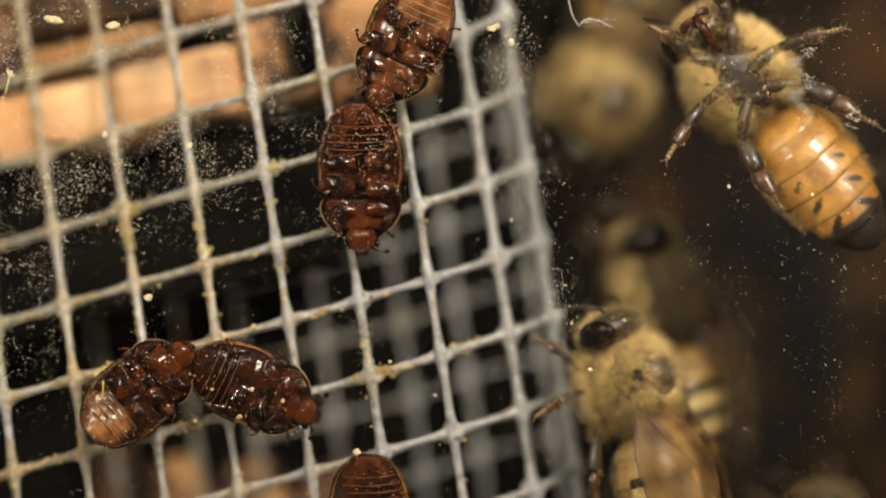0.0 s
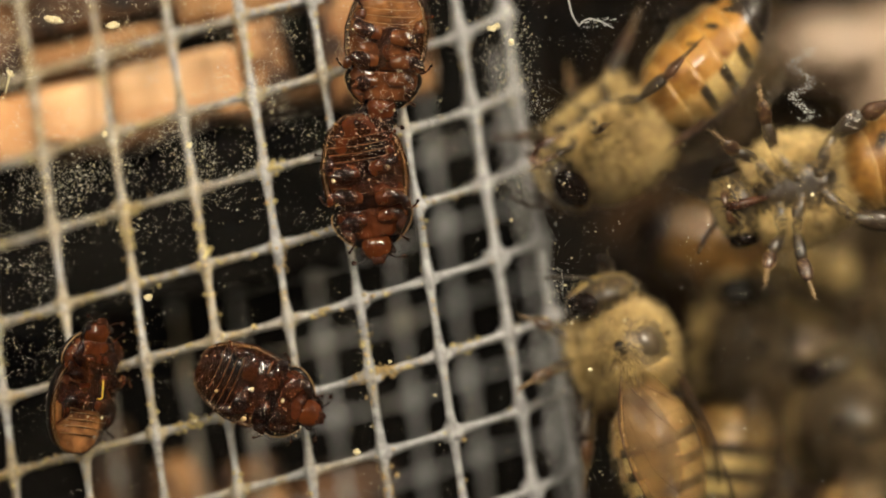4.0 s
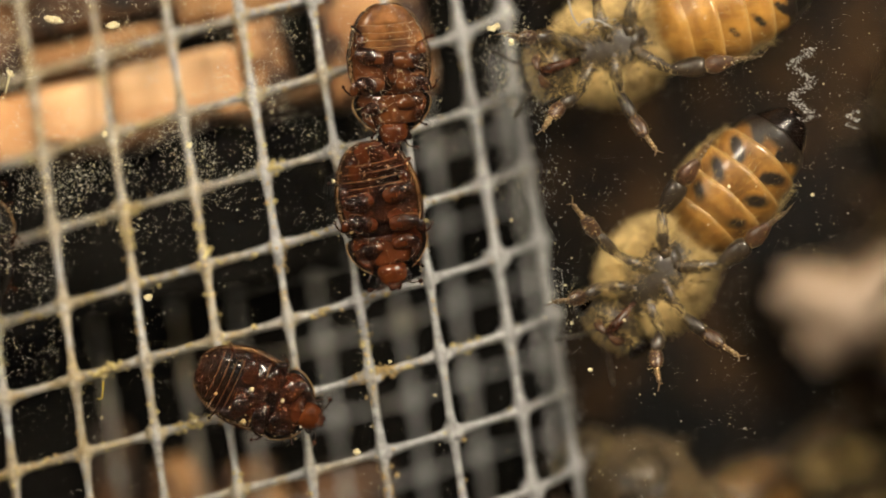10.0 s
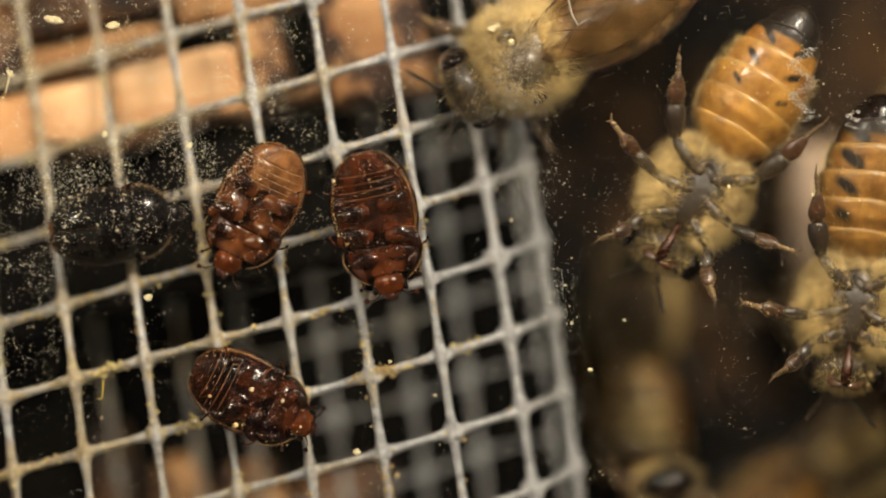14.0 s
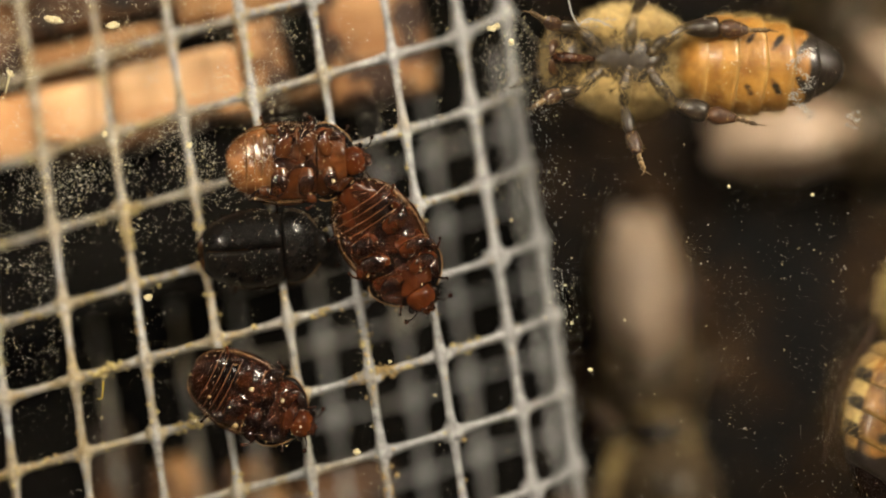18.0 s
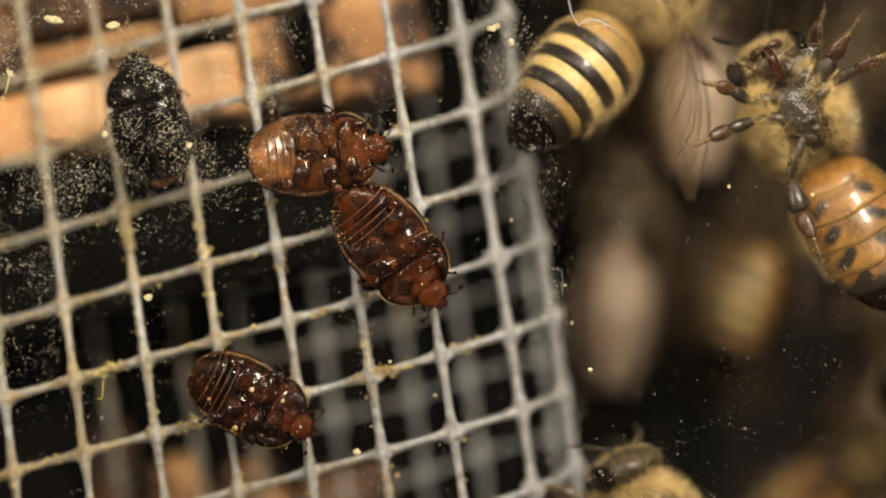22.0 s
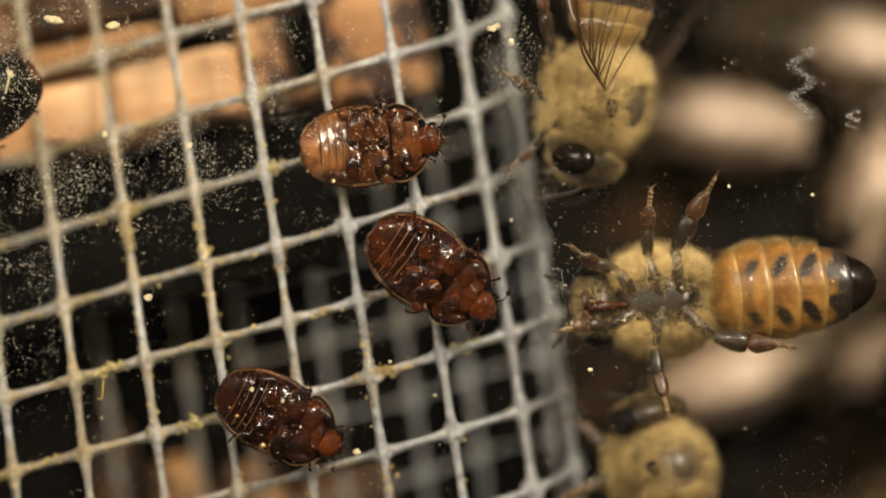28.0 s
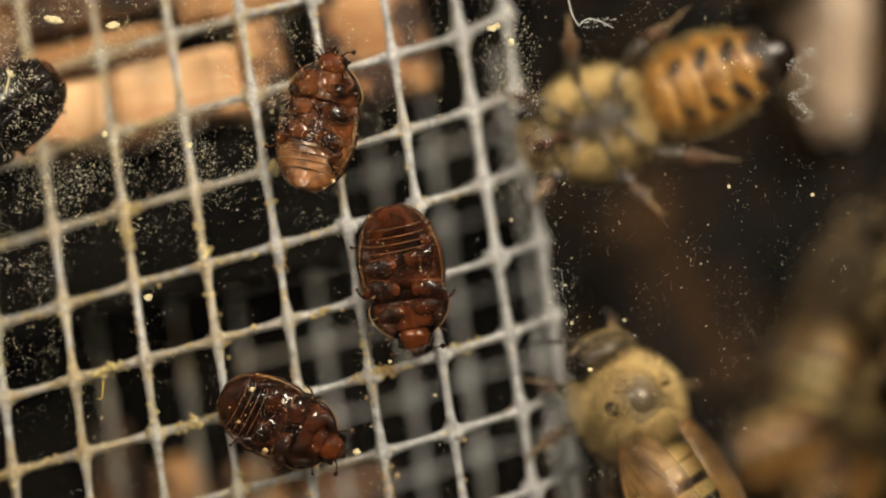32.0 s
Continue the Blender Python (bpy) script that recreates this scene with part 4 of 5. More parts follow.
def paddle(points, wide, thick, n=14):
    """A flattened leg joint, lens-shaped in section, through three points."""
    bm = bmesh.new()
    pts = smooth_points(points, 6)
    last = len(pts) - 1
    rings = []
    for i, p in enumerate(pts):
        u = i / last
        along = (pts[min(i + 1, last)] - pts[max(i - 1, 0)]).normalized()
        side = Vector((along.y, -along.x, 0)).normalized()
        w = wide * (max(0.02, math.sin(math.pi * min(0.985, 0.10 + 0.88 * u))) ** 0.55)
        rings.append([p + side * w * math.cos(a) + Vector((0, 0, thick * math.sin(a))) for a in [2 * math.pi * k / n for k in range(n)]])
    loft(bm, rings)
    return bm


def build_beetle():
    b = new("hive_beetle")
    part("underside", plate(-3.02, 0.80, 0.26, 0.99, lip=0.0), CHESTNUT, b, "dark folded shell edge")
    for x0, x1, low in ((-3.02, -2.08, 0.52), (-2.16, -1.74, 0.60), (-1.82, -1.44, 0.63), (-1.52, -1.14, 0.65), (-1.22, -0.74, 0.67)):
        plate_part = part("sternite", plate(x0, x1, low, 0.97, lip=0.07, bow=0.10), RUSSET, b)
        if x0 > -3:
            bm = bmesh.new()
            row = [(x0 + 0.012 + 0.10 * (1 - s * s), s * girth(x0) * 0.95, 0.98 - (low + 0.055) * math.sqrt(1 - s * s)) for s in np.linspace(-0.93, 0.93, 19)]
            tube(bm, row, [0.006] + [0.014 + 0.008 * noise.noise(Vector((k * 0.7, x0 * 5, 2))) for k in range(17)] + [0.006], 5)
            part("sternite_edge", bm, GOLD_EDGE, plate_part, "thin pale fringe of a belly plate")
    part("metasternum", plate(-0.86, 0.42, 0.74, 0.95, lip=0.05, groove=0.05, bow=-0.12), RUSSET, b)
    part("mesosternum", plate(0.36, 0.84, 0.58, 0.90, lip=0.02, groove=0.03), CHESTNUT, b)
    part("prosternum", plate(0.76, 2.10, 0.56, 0.98, lip=0.05, groove=-0.03), RUSSET, b)
    for side in (1, -1):
        bm = bmesh.new()
        rings = []
        for x in np.linspace(-2.75, 0.80, 15):
            w, e = girth(x) + 0.04, max(0.0, 1 - ((x + 0.6) / 2.35) ** 4) ** 0.5
            top = 1.0 + 0.98 * e
            outer = [(x, side * w * math.sin(a), 0.92 + (top - 0.92) * math.cos(a) ** 0.8) for a in np.linspace(0.012, math.pi / 2 * 0.999, 10)]
            inner = [(x, p[1] * 0.94 + side * 0.01, p[2] - 0.07) for p in outer[::-1]]
            rings.append(outer + inner)
        loft(bm, rings)
        part("wing_case", bm, PITCH, b, "black domed wing case")
    bm = bmesh.new()
    rings = []
    for x in np.linspace(0.84, 2.4, 10):
        w = girth(x) + 0.08
        top = 1.78 - 0.42 * ((x - 0.84) / 1.5) ** 2
        outer = [(x, w * math.sin(a), 0.88 + (top - 0.88) * max(0, math.cos(a)) ** 0.7) for a in np.linspace(-math.pi / 2, math.pi / 2, 17)]
        inner = [(x, w * 0.9 * s, 0.90 - 0.02 * (1 - s * s)) for s in (0.9, 0.3, -0.3, -0.9)]
        rings.append(outer + inner)
    loft(bm, rings)
    part("pronotum", bm, PITCH, b, "black neck shield with a paler rim")
    # pale rim round the shell
    for side in (1, -1):
        bm = bmesh.new()
        tube(bm, [(x, side * (girth(x) + 0.045), 0.86) for x in np.linspace(-3.0, 0.74, 24)], [0.010] + [0.018] * 22 + [0.010], 6)
        part("wing_case_rim", bm, CHESTNUT, b, "brown wing case edge")
        bm = bmesh.new()
        tube(bm, [(x, side * (girth(x) + 0.085), 0.84) for x in np.linspace(0.90, 2.38, 14)], [0.012] + [0.024] * 12 + [0.012], 6)
        part("rim", bm, HONEY_RIM, b, "honey-coloured shell edge")
    # see-through flange round the hind body
    for side in (1, -1):
        bm = bmesh.new()
        rings = []
        for x in np.linspace(-3.02, 0.74, 26):
            w, out = girth(x), 0.0 + 0.03 * noise.noise(Vector((x * 1.7, side, 4)))
            rings.append([(x, side * (w * 0.92), 0.70), (x - 0.02, side * (w + out), 0.80), (x - 0.02, side * (w + out), 0.83), (x, side * (w * 0.92), 0.75)])
        loft(bm, rings)
        part("shell_edge", bm, AMBER_SHELL, b, "translucent amber shell edge")
    # head
    bm = bmesh.new()
    rings = []
    for x, w, lo, hi in ((2.00, 0.46, 0.56, 1.15), (2.14, 0.60, 0.42, 1.22), (2.42, 0.64, 0.34, 1.20), (2.70, 0.55, 0.38, 1.08), (2.90, 0.38, 0.50, 0.92), (2.98, 0.18, 0.60, 0.82)):
        rings.append([(x, w * math.cos(t), (lo + hi) / 2 + (hi - lo) / 2 * math.sin(t)) for t in np.linspace(0.08, 2 * math.pi + 0.08, 25)[:-1]])
    loft(bm, rings)
    head = part("head", bm, AMBER, b, "amber head")
    bm = bmesh.new()
    ball(bm, (2.44, 0, 0.98), (0.60, 0.70, 0.36), 16, 10)
    part("crown", bm, PITCH, head, "black top of the head")
    bm = bmesh.new()
    ball(bm, (2.98, 0, 0.58), (0.16, 0.24, 0.16), 12, 8, None, 0.4)
    for side in (1, -1):
        ball(bm, (2.92, side * 0.22, 0.48), (0.12, 0.08, 0.08), 8, 6)
        ball(bm, (3.06, side * 0.14, 0.46), (0.07, 0.05, 0.05), 8, 6)
    part("mouth", bm, RUSSET, head, "small dark mouth feelers")
    for side in (1, -1):
        bm = bmesh.new()
        ball(bm, (2.68, side * 0.64, 0.66), (0.17, 0.12, 0.20), 10, 8)
        part("eye", bm, EYE, head, "black bead eye")
        bm = bmesh.new()
        limb(bm, ((2.90, side * 0.20, 0.60), (3.10, side * 0.20, 0.58), (3.18, side * 0.05, 0.58)), (0.08, 0.06, 0.02), 6)
        part("mandible", bm, UMBER, head)
        bm = bmesh.new()
        limb(bm, ((2.82, side * 0.44, 0.62), (3.04, side * 0.66, 0.46), (3.08, side * 0.92, 0.40)), (0.045, 0.028, 0.024), 6)
        feeler = part("antenna", bm, UMBER, b, origin=(2.82, side * 0.44, 0.62))
        bm = bmesh.new()
        ball(bm, (0.28, side * 0.56, -0.24), (0.11, 0.11, 0.05), 10, 6, None, 0.3)
        part("club", bm, LEG_SHELL, feeler, "round brown antenna club")
    # legs lie folded flat against the belly; grime in their joints
    rnd = random.Random(3)
    grime = bmesh.new()
    shapes = (((1.36, 0.22, 0.42), (1.30, 0.80, 0.30), (1.48, 1.32, 0.40), (1.80, 1.05, 0.30), (2.16, 0.92, 0.36), (2.34, 1.06, 0.22), (2.46, 1.20, 0.14)),
              ((0.50, 0.24, 0.34), (0.44, 0.86, 0.16), (0.30, 1.44, 0.30), (0.62, 1.52, 0.28), (0.86, 1.66, 0.36), (0.66, 1.88, 0.26), (0.48, 1.98, 0.18)),
              ((-0.62, 0.20, 0.30), (-0.62, 0.86, 0.16), (-0.82, 1.44, 0.32), (-1.16, 1.28, 0.26), (-1.52, 1.26, 0.34), (-1.70, 1.50, 0.28), (-1.80, 1.70, 0.20)))
    for side in (1, -1):
        for n, p in enumerate(shapes):
            q = [Vector((a, c * side, d)) for a, c, d in p]
            o = q[0]
            leg = part("leg", paddle([v + Vector((0, 0, -0.05)) for v in q[:3]], (0.30, 0.36, 0.38)[n], 0.14), LEG_SHELL, b, origin=o)
            part("tibia", paddle([v - o for v in q[2:5]], (0.19, 0.21, 0.24)[n], 0.12), LEG_SHELL, leg)
            bm = bmesh.new()
            limb(bm, [v - o for v in q[4:7]], (0.035, 0.045, 0.02), 6)
            ball(bm, q[6] - o, (0.085, 0.075, 0.05), 8, 6)
            ball(bm, q[5] - o, (0.06, 0.06, 0.04), 8, 6)
            part("tarsus", bm, LEG_SHELL, leg)
            # pale edge of the thigh
            bm = bmesh.new()
            edge = [v - o + Vector((-0.94 * (0.30, 0.36, 0.38)[n], 0, -0.05)) * math.sin(math.pi * (0.12 + 0.8 * k / 18)) ** 0.55 for k, v in enumerate(smooth_points(q[:3], 9))]
            tube(bm, edge, [0.010] + [0.017] * (len(edge) - 2) + [0.010], 5)
            part("thigh_edge", bm, GOLD_EDGE, leg, "thin pale edge of the thigh")
            for _ in range(3):
                k = rnd.randint(1, 4)
                c = q[k].lerp(q[k + 1], rnd.random())
                crumb(grime, c + Vector((rnd.gauss(0, 0.16), rnd.gauss(0, 0.16), -0.08 + rnd.gauss(0, 0.03))), 0.012 + 0.05 * rnd.random() ** 3, rnd)
    for _ in range(26):
        x = rnd.uniform(-2.9, 2.2)
        y = rnd.choice((-1, 1)) * girth(x) * rnd.uniform(0.80, 1.02)
        crumb(grime, (x, y, 0.66 + rnd.gauss(0, 0.05)), 0.010 + 0.05 * rnd.random() ** 4, rnd)
    part("grime", grime, PROPOLIS, b, "pale crumbs in the leg joints", kind="stuff")
    return b


def stand(x, z, depth, heading, roll=0, pitch=0, height=1.0):
    """A creature's pose: x, z and depth of its body's middle in mm, the heading in the
    picture plane, rolled about its length; with no roll its feet are towards the pane."""
    h = radians(heading)
    base = Matrix(((math.cos(h), math.sin(h), 0), (0, 0, 1), (math.sin(h), -math.cos(h), 0))).to_4x4()
    return Matrix.Translation((x * MM, depth * MM, z * MM)) @ base @ pose(0, 0, 0, roll, pitch, 0) @ Matrix.Translation((0, 0, -height * MM))


BEETLE_HEIGHT, BEE_HEIGHT = 1.0, 2.6
BEETLE_TAGS = {
    "upper": "reddish brown beetle, belly up against the glass, hind end paled for sheen",
    "lower": "dark chestnut beetle, belly up against the glass",
    "resting": "dark chestnut beetle resting belly up on the glass, speckled with crumbs",
    "edge": "red-brown beetle at the lower edge of the glass",
    "wanderer": "black-backed beetle that walks over the wire cloth"}
first = build_beetle()
beetles = {}
for key, rows in BEETLE_PATHS.items():
    m = stand(*rows[0][1:], 0, BEETLE_HEIGHT)
    ob = copy_thing(first, m) if beetles else first
    if not beetles:
        ob.matrix_basis = m
    beetles[key] = tagged(ob, BEETLE_TAGS[key], "beetle", "hive beetles")
# upper and wanderer get paler plates in place of a sheen that turns with them
BEETLE_SKINS = {
    "upper": {"sternite": SHEEN_AMBER, "metasternum": WARM, "mesosternum": WARM, "prosternum": WARM, "leg": WARM, "tibia": WARM, "sternite_edge": HONEY_RIM},
    "wanderer": {"sternite": SHEEN_AMBER, "sternite_edge": HONEY_RIM},
    "resting": {"sternite": UMBER, "metasternum": CHESTNUT, "mesosternum": UMBER, "prosternum": CHESTNUT, "leg": CHESTNUT, "tibia": UMBER}}
for key, swaps in BEETLE_SKINS.items():
    for w in beetles[key].children_recursive:
        kind = w.name.split(".")[0]
        if kind in swaps:
            w.material_slots[0].link = "OBJECT"
            w.material_slots[0].material = swaps[kind]
for key, s in (("upper", 1.05), ("lower", 1.09), ("edge", 1.05)):
    beetles[key].scale = (s, s, s)
rnd = random.Random(8)
for spot, size in (((-0.11, 1.39, 0.12), 0.17), ((-1.71, 0.76, 0.20), 0.10), ((0.15, 1.25, 0.16), 0.06)):
    bm = bmesh.new()
    crumb(bm, (0, 0, 0), size, rnd)
    ob = part("crumb", bm, PROPOLIS, beetles["resting"], "tan crumb stuck to the belly")
    ob.location = Vector(spot) * MM


# ---- honey bees ----
def bulge(x):
    """The bee's abdomen: half its width at x."""
    return float(np.interp(x, (-9.2, -9.13, -8.95, -8.6, -8.1, -7.5, -6.5, -5.2, -3.8, -2.8, -2.2, -1.8), (0.05, 0.34, 0.64, 0.98, 1.30, 1.58, 1.92, 2.16, 2.16, 1.78, 1.1, 0.5)))


CUTS = (-1.8, -3.1, -4.35, -5.55, -6.7, -7.75, -9.2)


def abdomen_segment(k):
    bm = bmesh.new()
    dark, downy = bm.verts.layers.float.new("dark"), bm.verts.layers.float.new("downy")
    x0, x1 = CUTS[k], CUTS[k + 1] - (0.16 if k < 5 else 0)
    rings, marks = [], []
    n = 40
    steps = 12
    for s in range(steps + 1):
        u = s / steps
        x = x0 + (x1 - x0) * u
        w = bulge(x) * (0.945 + 0.08 * u) * (0.94 if u == 1 and k < 5 else 1)
        ring, mark = [], []
        for i in range(n):
            a = 2 * math.pi * i / n
            back = math.sin(a)
            chevron = 0.22 * (1 - abs(math.cos(a))) * (u if back < 0 else 0) * (k < 5)
            ring.append((x - chevron, w * math.cos(a), 2.45 + (0.92 if back > 0 else 0.80) * w * back - 0.02 * (x + 2) ** 2))
            if back > -0.15:
                d = min(1.0, max(0, (u - 0.52 + 0.03 * k) / 0.26)) if k > 0 else 0.0
                d = max(d, 0.35 if k == 0 and u > 0.8 else 0)
                f = 1.0 if u < 0.62 and k > 1 else 0.35
            else:
                side = abs(math.cos(a))
                lean = u - 0.50 - 0.85 * (side - 0.5)
                reach = 0.17 + 0.035 * k
                spot = math.exp(-((side - 0.50) / reach) ** 4 - (lean / 0.24) ** 2) if 0 < k < 5 else 0
                d, f = spot * (0.62 + 0.10 * k) + (0.15 + 0.16 * k) * max(0, side - 0.74) * 3 + 0.16 * math.exp(-(u / 0.16) ** 2), 0.3 * max(0, u - 0.8) * 5
            if k == 5:
                d, f = 1.0, 0
            if k == 4:
                d, f = max(d, 0.9 * min(1, max(0, (u - 0.25) / 0.5))), f * 0.3
            mark.append((d, f))
        rings.append(ring)
        marks.append(mark)
    made = loft(bm, rings)
    for ring, mark in zip(made, marks):
        for v, (d, f) in zip(ring, mark):
            v[dark], v[downy] = d, f
    return bm


def hairs(bm, centre, radii, count, length, rnd, where=lambda d: True, lean=(-0.35, 0, 0)):
    c = Vector(centre)
    verts = []
    while count:
        d = Vector((rnd.gauss(0, 1), rnd.gauss(0, 1), rnd.gauss(0, 1))).normalized()
        if not where(d):
            continue
        count -= 1
        p = c + Vector((d.x * radii[0], d.y * radii[1], d.z * radii[2])) * 0.97
        out = (Vector((d.x / radii[0], d.y / radii[1], d.z / radii[2])).normalized() + Vector(lean) + 0.6 * noise.noise_vector(p * 1.5) + 0.25 * noise.noise_vector(p * 4.0) + Vector([rnd.gauss(0, 0.28) for _ in range(3)])).normalized()
        side = out.cross(Vector((rnd.random(), rnd.random(), rnd.random()))).normalized()
        other = out.cross(side)
        r, h = rnd.uniform(0.008, 0.017), length * rnd.uniform(0.45, 1.15)
        root = [bm.verts.new(p + (side * math.cos(a) + other * math.sin(a)) * r) for a in (0, 2.1, 4.2)]
        tip = bm.verts.new(p + out * h + Vector((0, 0, rnd.gauss(0, 0.04))))
        for i in range(3):
            bm.faces.new((root[i], root[(i + 1) % 3], tip))


def build_bee():
    rnd = random.Random(11)
    b = new("honey_bee")
    bm = bmesh.new()
    ball(bm, (0, 0, 2.75), (2.1, 1.92, 1.85), 24, 16, None, 0.12, 2)
    ball(bm, (-1.5, 0, 2.5), (0.75, 1.1, 1.0), 16, 10)
    thorax = part("thorax", bm, THORAX, b, "fuzzy olive-tan thorax")
    bm = bmesh.new()
    hairs(bm, (0, 0, 2.75), (2.1, 1.92, 1.85), 15000, 0.95, rnd, lambda d: (rnd.uniform(-0.85, -0.35) < d.z < rnd.uniform(0.58, 0.90) or d.x < -0.35 and d.z > 0) and noise.noise(d * 2.6 + Vector((3, 1, 7))) > rnd.uniform(-0.9, 0.0))
    hairs(bm, (-1.5, 0, 2.5), (0.75, 1.1, 1.0), 500, 0.5, rnd)
    part("fur", bm, FUR, thorax, "pale tan fur", kind="stuff")
    bm = bmesh.new()
    for side in (1, -1):
        hairs(bm, (0.1, side * 1.25, 1.55), (1.7, 0.75, 0.6), 2600, 0.75, rnd, lambda d: d.z < 0.3 and noise.noise(d * 2.2 + Vector((9, side, 2))) > rnd.uniform(-0.3, 0.15), (0, side * 0.35, 0))
    for x, y in ((1.35, 0.95), (0.55, 1.05), (-0.42, 1.1), (-1.30, 0.95), (1.35, -0.95), (0.55, -1.05), (-0.42, -1.1), (-1.30, -0.95)):
        hairs(bm, (1.12 * x, 1.15 * y, 0.98), (0.40, 0.34, 0.22), 250, 0.85, rnd, lambda d: d.z < 0.35, (0.25 * x, 0.7 * y, 0.15))
    hairs(bm, (0, 0, 0.95), (1.6, 1.3, 0.3), 300, 0.5, rnd, lambda d: d.z < 0.2 and abs(d.y) > 0.3 and noise.noise(d * 3) > -0.1)
    part("breast_fur", bm, FUR, thorax, "long pale breast fur", kind="stuff")
    bm = bmesh.new()
    ball(bm, (0.20, 0, 2.86), (1.40, 1.30, 1.88), 24, 16, None, 0.03, 3)
    part("back_shield", bm, BALD, thorax, "bald brown back")
    for side in (1, -1):
        bm = bmesh.new()
        ball(bm, (0.40, side * 1.50, 3.92), (0.42, 0.32, 0.30), 14, 10)
        part("tegula", bm, EYE, thorax, "black bead over the wing root")
    bm = bmesh.new()
    ball(bm, (0.05, 0, 1.45), (1.80, 1.45, 0.55), 20, 12, None, 0.2, 4)
    ball(bm, (0.15, 0, 1.12), (1.45, 1.18, 0.40), 20, 12, None, 0.3, 9)
    ball(bm, (0.75, 0, 1.10), (0.66, 0.90, 0.28), 16, 10, None, 0.35, 5)
    ball(bm, (-0.15, 0, 1.06), (0.55, 0.62, 0.26), 14, 10, None, 0.35, 6)
    ball(bm, (-0.9, 0, 1.12), (0.5, 0.5, 0.28), 12, 8, None, 0.35, 8)
    part("sternum", bm, HEAD_DARK, thorax, "dark breast plate")
    for k in range(6):
        part("abdomen_segment", abdomen_segment(k), ABDOMEN if k < 5 else EYE, b, "amber segment with dark marks" if k < 4 else "glossy black tail segment")
    bm = bmesh.new()
    for _ in range(1500):
        x = rnd.uniform(-6.8, -1.9)
        a = rnd.uniform(0, 2 * math.pi)
        if math.sin(a) < -0.3 and rnd.random() < 0.6:
            continue
        w = bulge(x)
        p = Vector((x, w * math.cos(a), 2.45 + 0.85 * w * math.sin(a) - 0.02 * (x + 2) ** 2))
        out = Vector((-0.9, math.cos(a), math.sin(a))).normalized()
        side = out.cross(Vector((0.2, 0.5, 0.8))).normalized() * 0.009
        h = rnd.uniform(0.15, 0.45)
        bm.faces.new([bm.verts.new(v) for v in (p - side, p + side, p + out * h)])
    part("abdomen_fur", bm, FUR, b, "short pale hairs", kind="stuff")
    # head
    bm = bmesh.new()
    rings = []
    for x, s in ((1.95, 0.40), (2.1, 0.85), (2.5, 1.12), (3.0, 1.06), (3.4, 0.80), (3.62, 0.34)):
        rings.append([(x + 0.12 * math.sin(a), s * (1.62 - 0.35 * (math.sin(a) < 0) * -math.sin(a)) * math.cos(a), 2.35 + s * 1.5 * math.sin(a)) for a in np.linspace(0, 2 * math.pi, 21)[:-1]])
    loft(bm, rings)
    head = part("head", bm, HEAD_DARK, b, "dark fuzzy head")
    bm = bmesh.new()
    hairs(bm, (2.70, 0, 2.35), (0.92, 1.55, 1.6), 1500, 0.40, rnd, lambda d: abs(d.y) < 0.75, (0.2, 0, 0))
    part("face_fur", bm, FUR, head, "pale face fur", kind="stuff")
    for side in (1, -1):
        bm = bmesh.new()
        ball(bm, (2.72, side * 1.48, 2.45), (0.70, 0.42, 1.02), 18, 12)
        part("eye", bm, EYE, head, "large glossy black eye")
        bm = bmesh.new()
        limb(bm, ((3.3, side * 0.3, 2.4), (3.75, side * 0.65, 2.7), (4.05, side * 0.9, 2.6)), (0.10, 0.09, 0.09), 8)
        feeler = part("antenna", bm, LEG, b, origin=(3.3, side * 0.3, 2.4))
        bm = bmesh.new()
        limb(bm, ((0.75, side * 0.6, 0.2), (1.05, side * 0.95, -0.3), (1.3, side * 1.2, -0.9), (1.45, side * 1.35, -1.5)), (0.07, 0.095, 0.095, 0.06), 8)
        part("flagellum", bm, LEG, feeler)
        bm = bmesh.new()
        limb(bm, ((3.05, side * 0.65, 1.15), (3.25, side * 0.5, 0.75), (3.3, side * 0.12, 0.6)), (0.22, 0.2, 0.08), 8, 0.6)
        part("mandible", bm, LEG_RUST, head)
        # wings
        for name, root, span, chord, rise in (("forewing", (0.3, 0.75, 3.95), 8.7, 3.3, 1.25), ("hindwing", (-0.5, 0.85, 3.75), 6.4, 2.0, 0.95)):
            bm = bmesh.new()
            edge = []
            for u in np.linspace(0, 1, 15):
                lead = 0.10 + 0.78 * math.sin(math.pi * u) * chord * 0.5
                edge.append((u, lead))
            trail = [(u, -chord * 0.62 * math.sin(math.pi * min(1, u * 0.92 + 0.04)) ** 0.75 - 0.06) for u in np.linspace(1, 0, 15)]
            axis = Vector((-1, side * 0.01, -0.10 + side * 0.012)).normalized()
            cross = Vector((0.10, side * 0.80, -0.55)).normalized()
            loop = [Vector((root[0], root[1] * side, root[2])) + axis * span * u + cross * v + Vector((0, 0, rise * math.sin(2.2 * u) + 0.10 * math.sin(v * 2.4 + u * 5))) for u, v in edge + trail]
            top = [bm.verts.new(p + Vector((0, 0, 0.012))) for p in loop]
            low = [bm.verts.new(p - Vector((0, 0, 0.012))) for p in loop]
            m = len(loop)
            for i in range(14):
                j = m - 1 - i
                bm.faces.new((top[i], top[i + 1], top[j - 1], top[j]))
                bm.faces.new((low[j], low[j - 1], low[i + 1], low[i]))
            for i in range(m):
                bm.faces.new((top[i], low[i], low[(i + 1) % m], top[(i + 1) % m]))
            wing = part(name, bm, WING, b, "pale see-through wing")
            bm = bmesh.new()
            tube(bm, loop[:15], [0.07 * (1 - 0.75 * k / 14) for k in range(15)], 5)
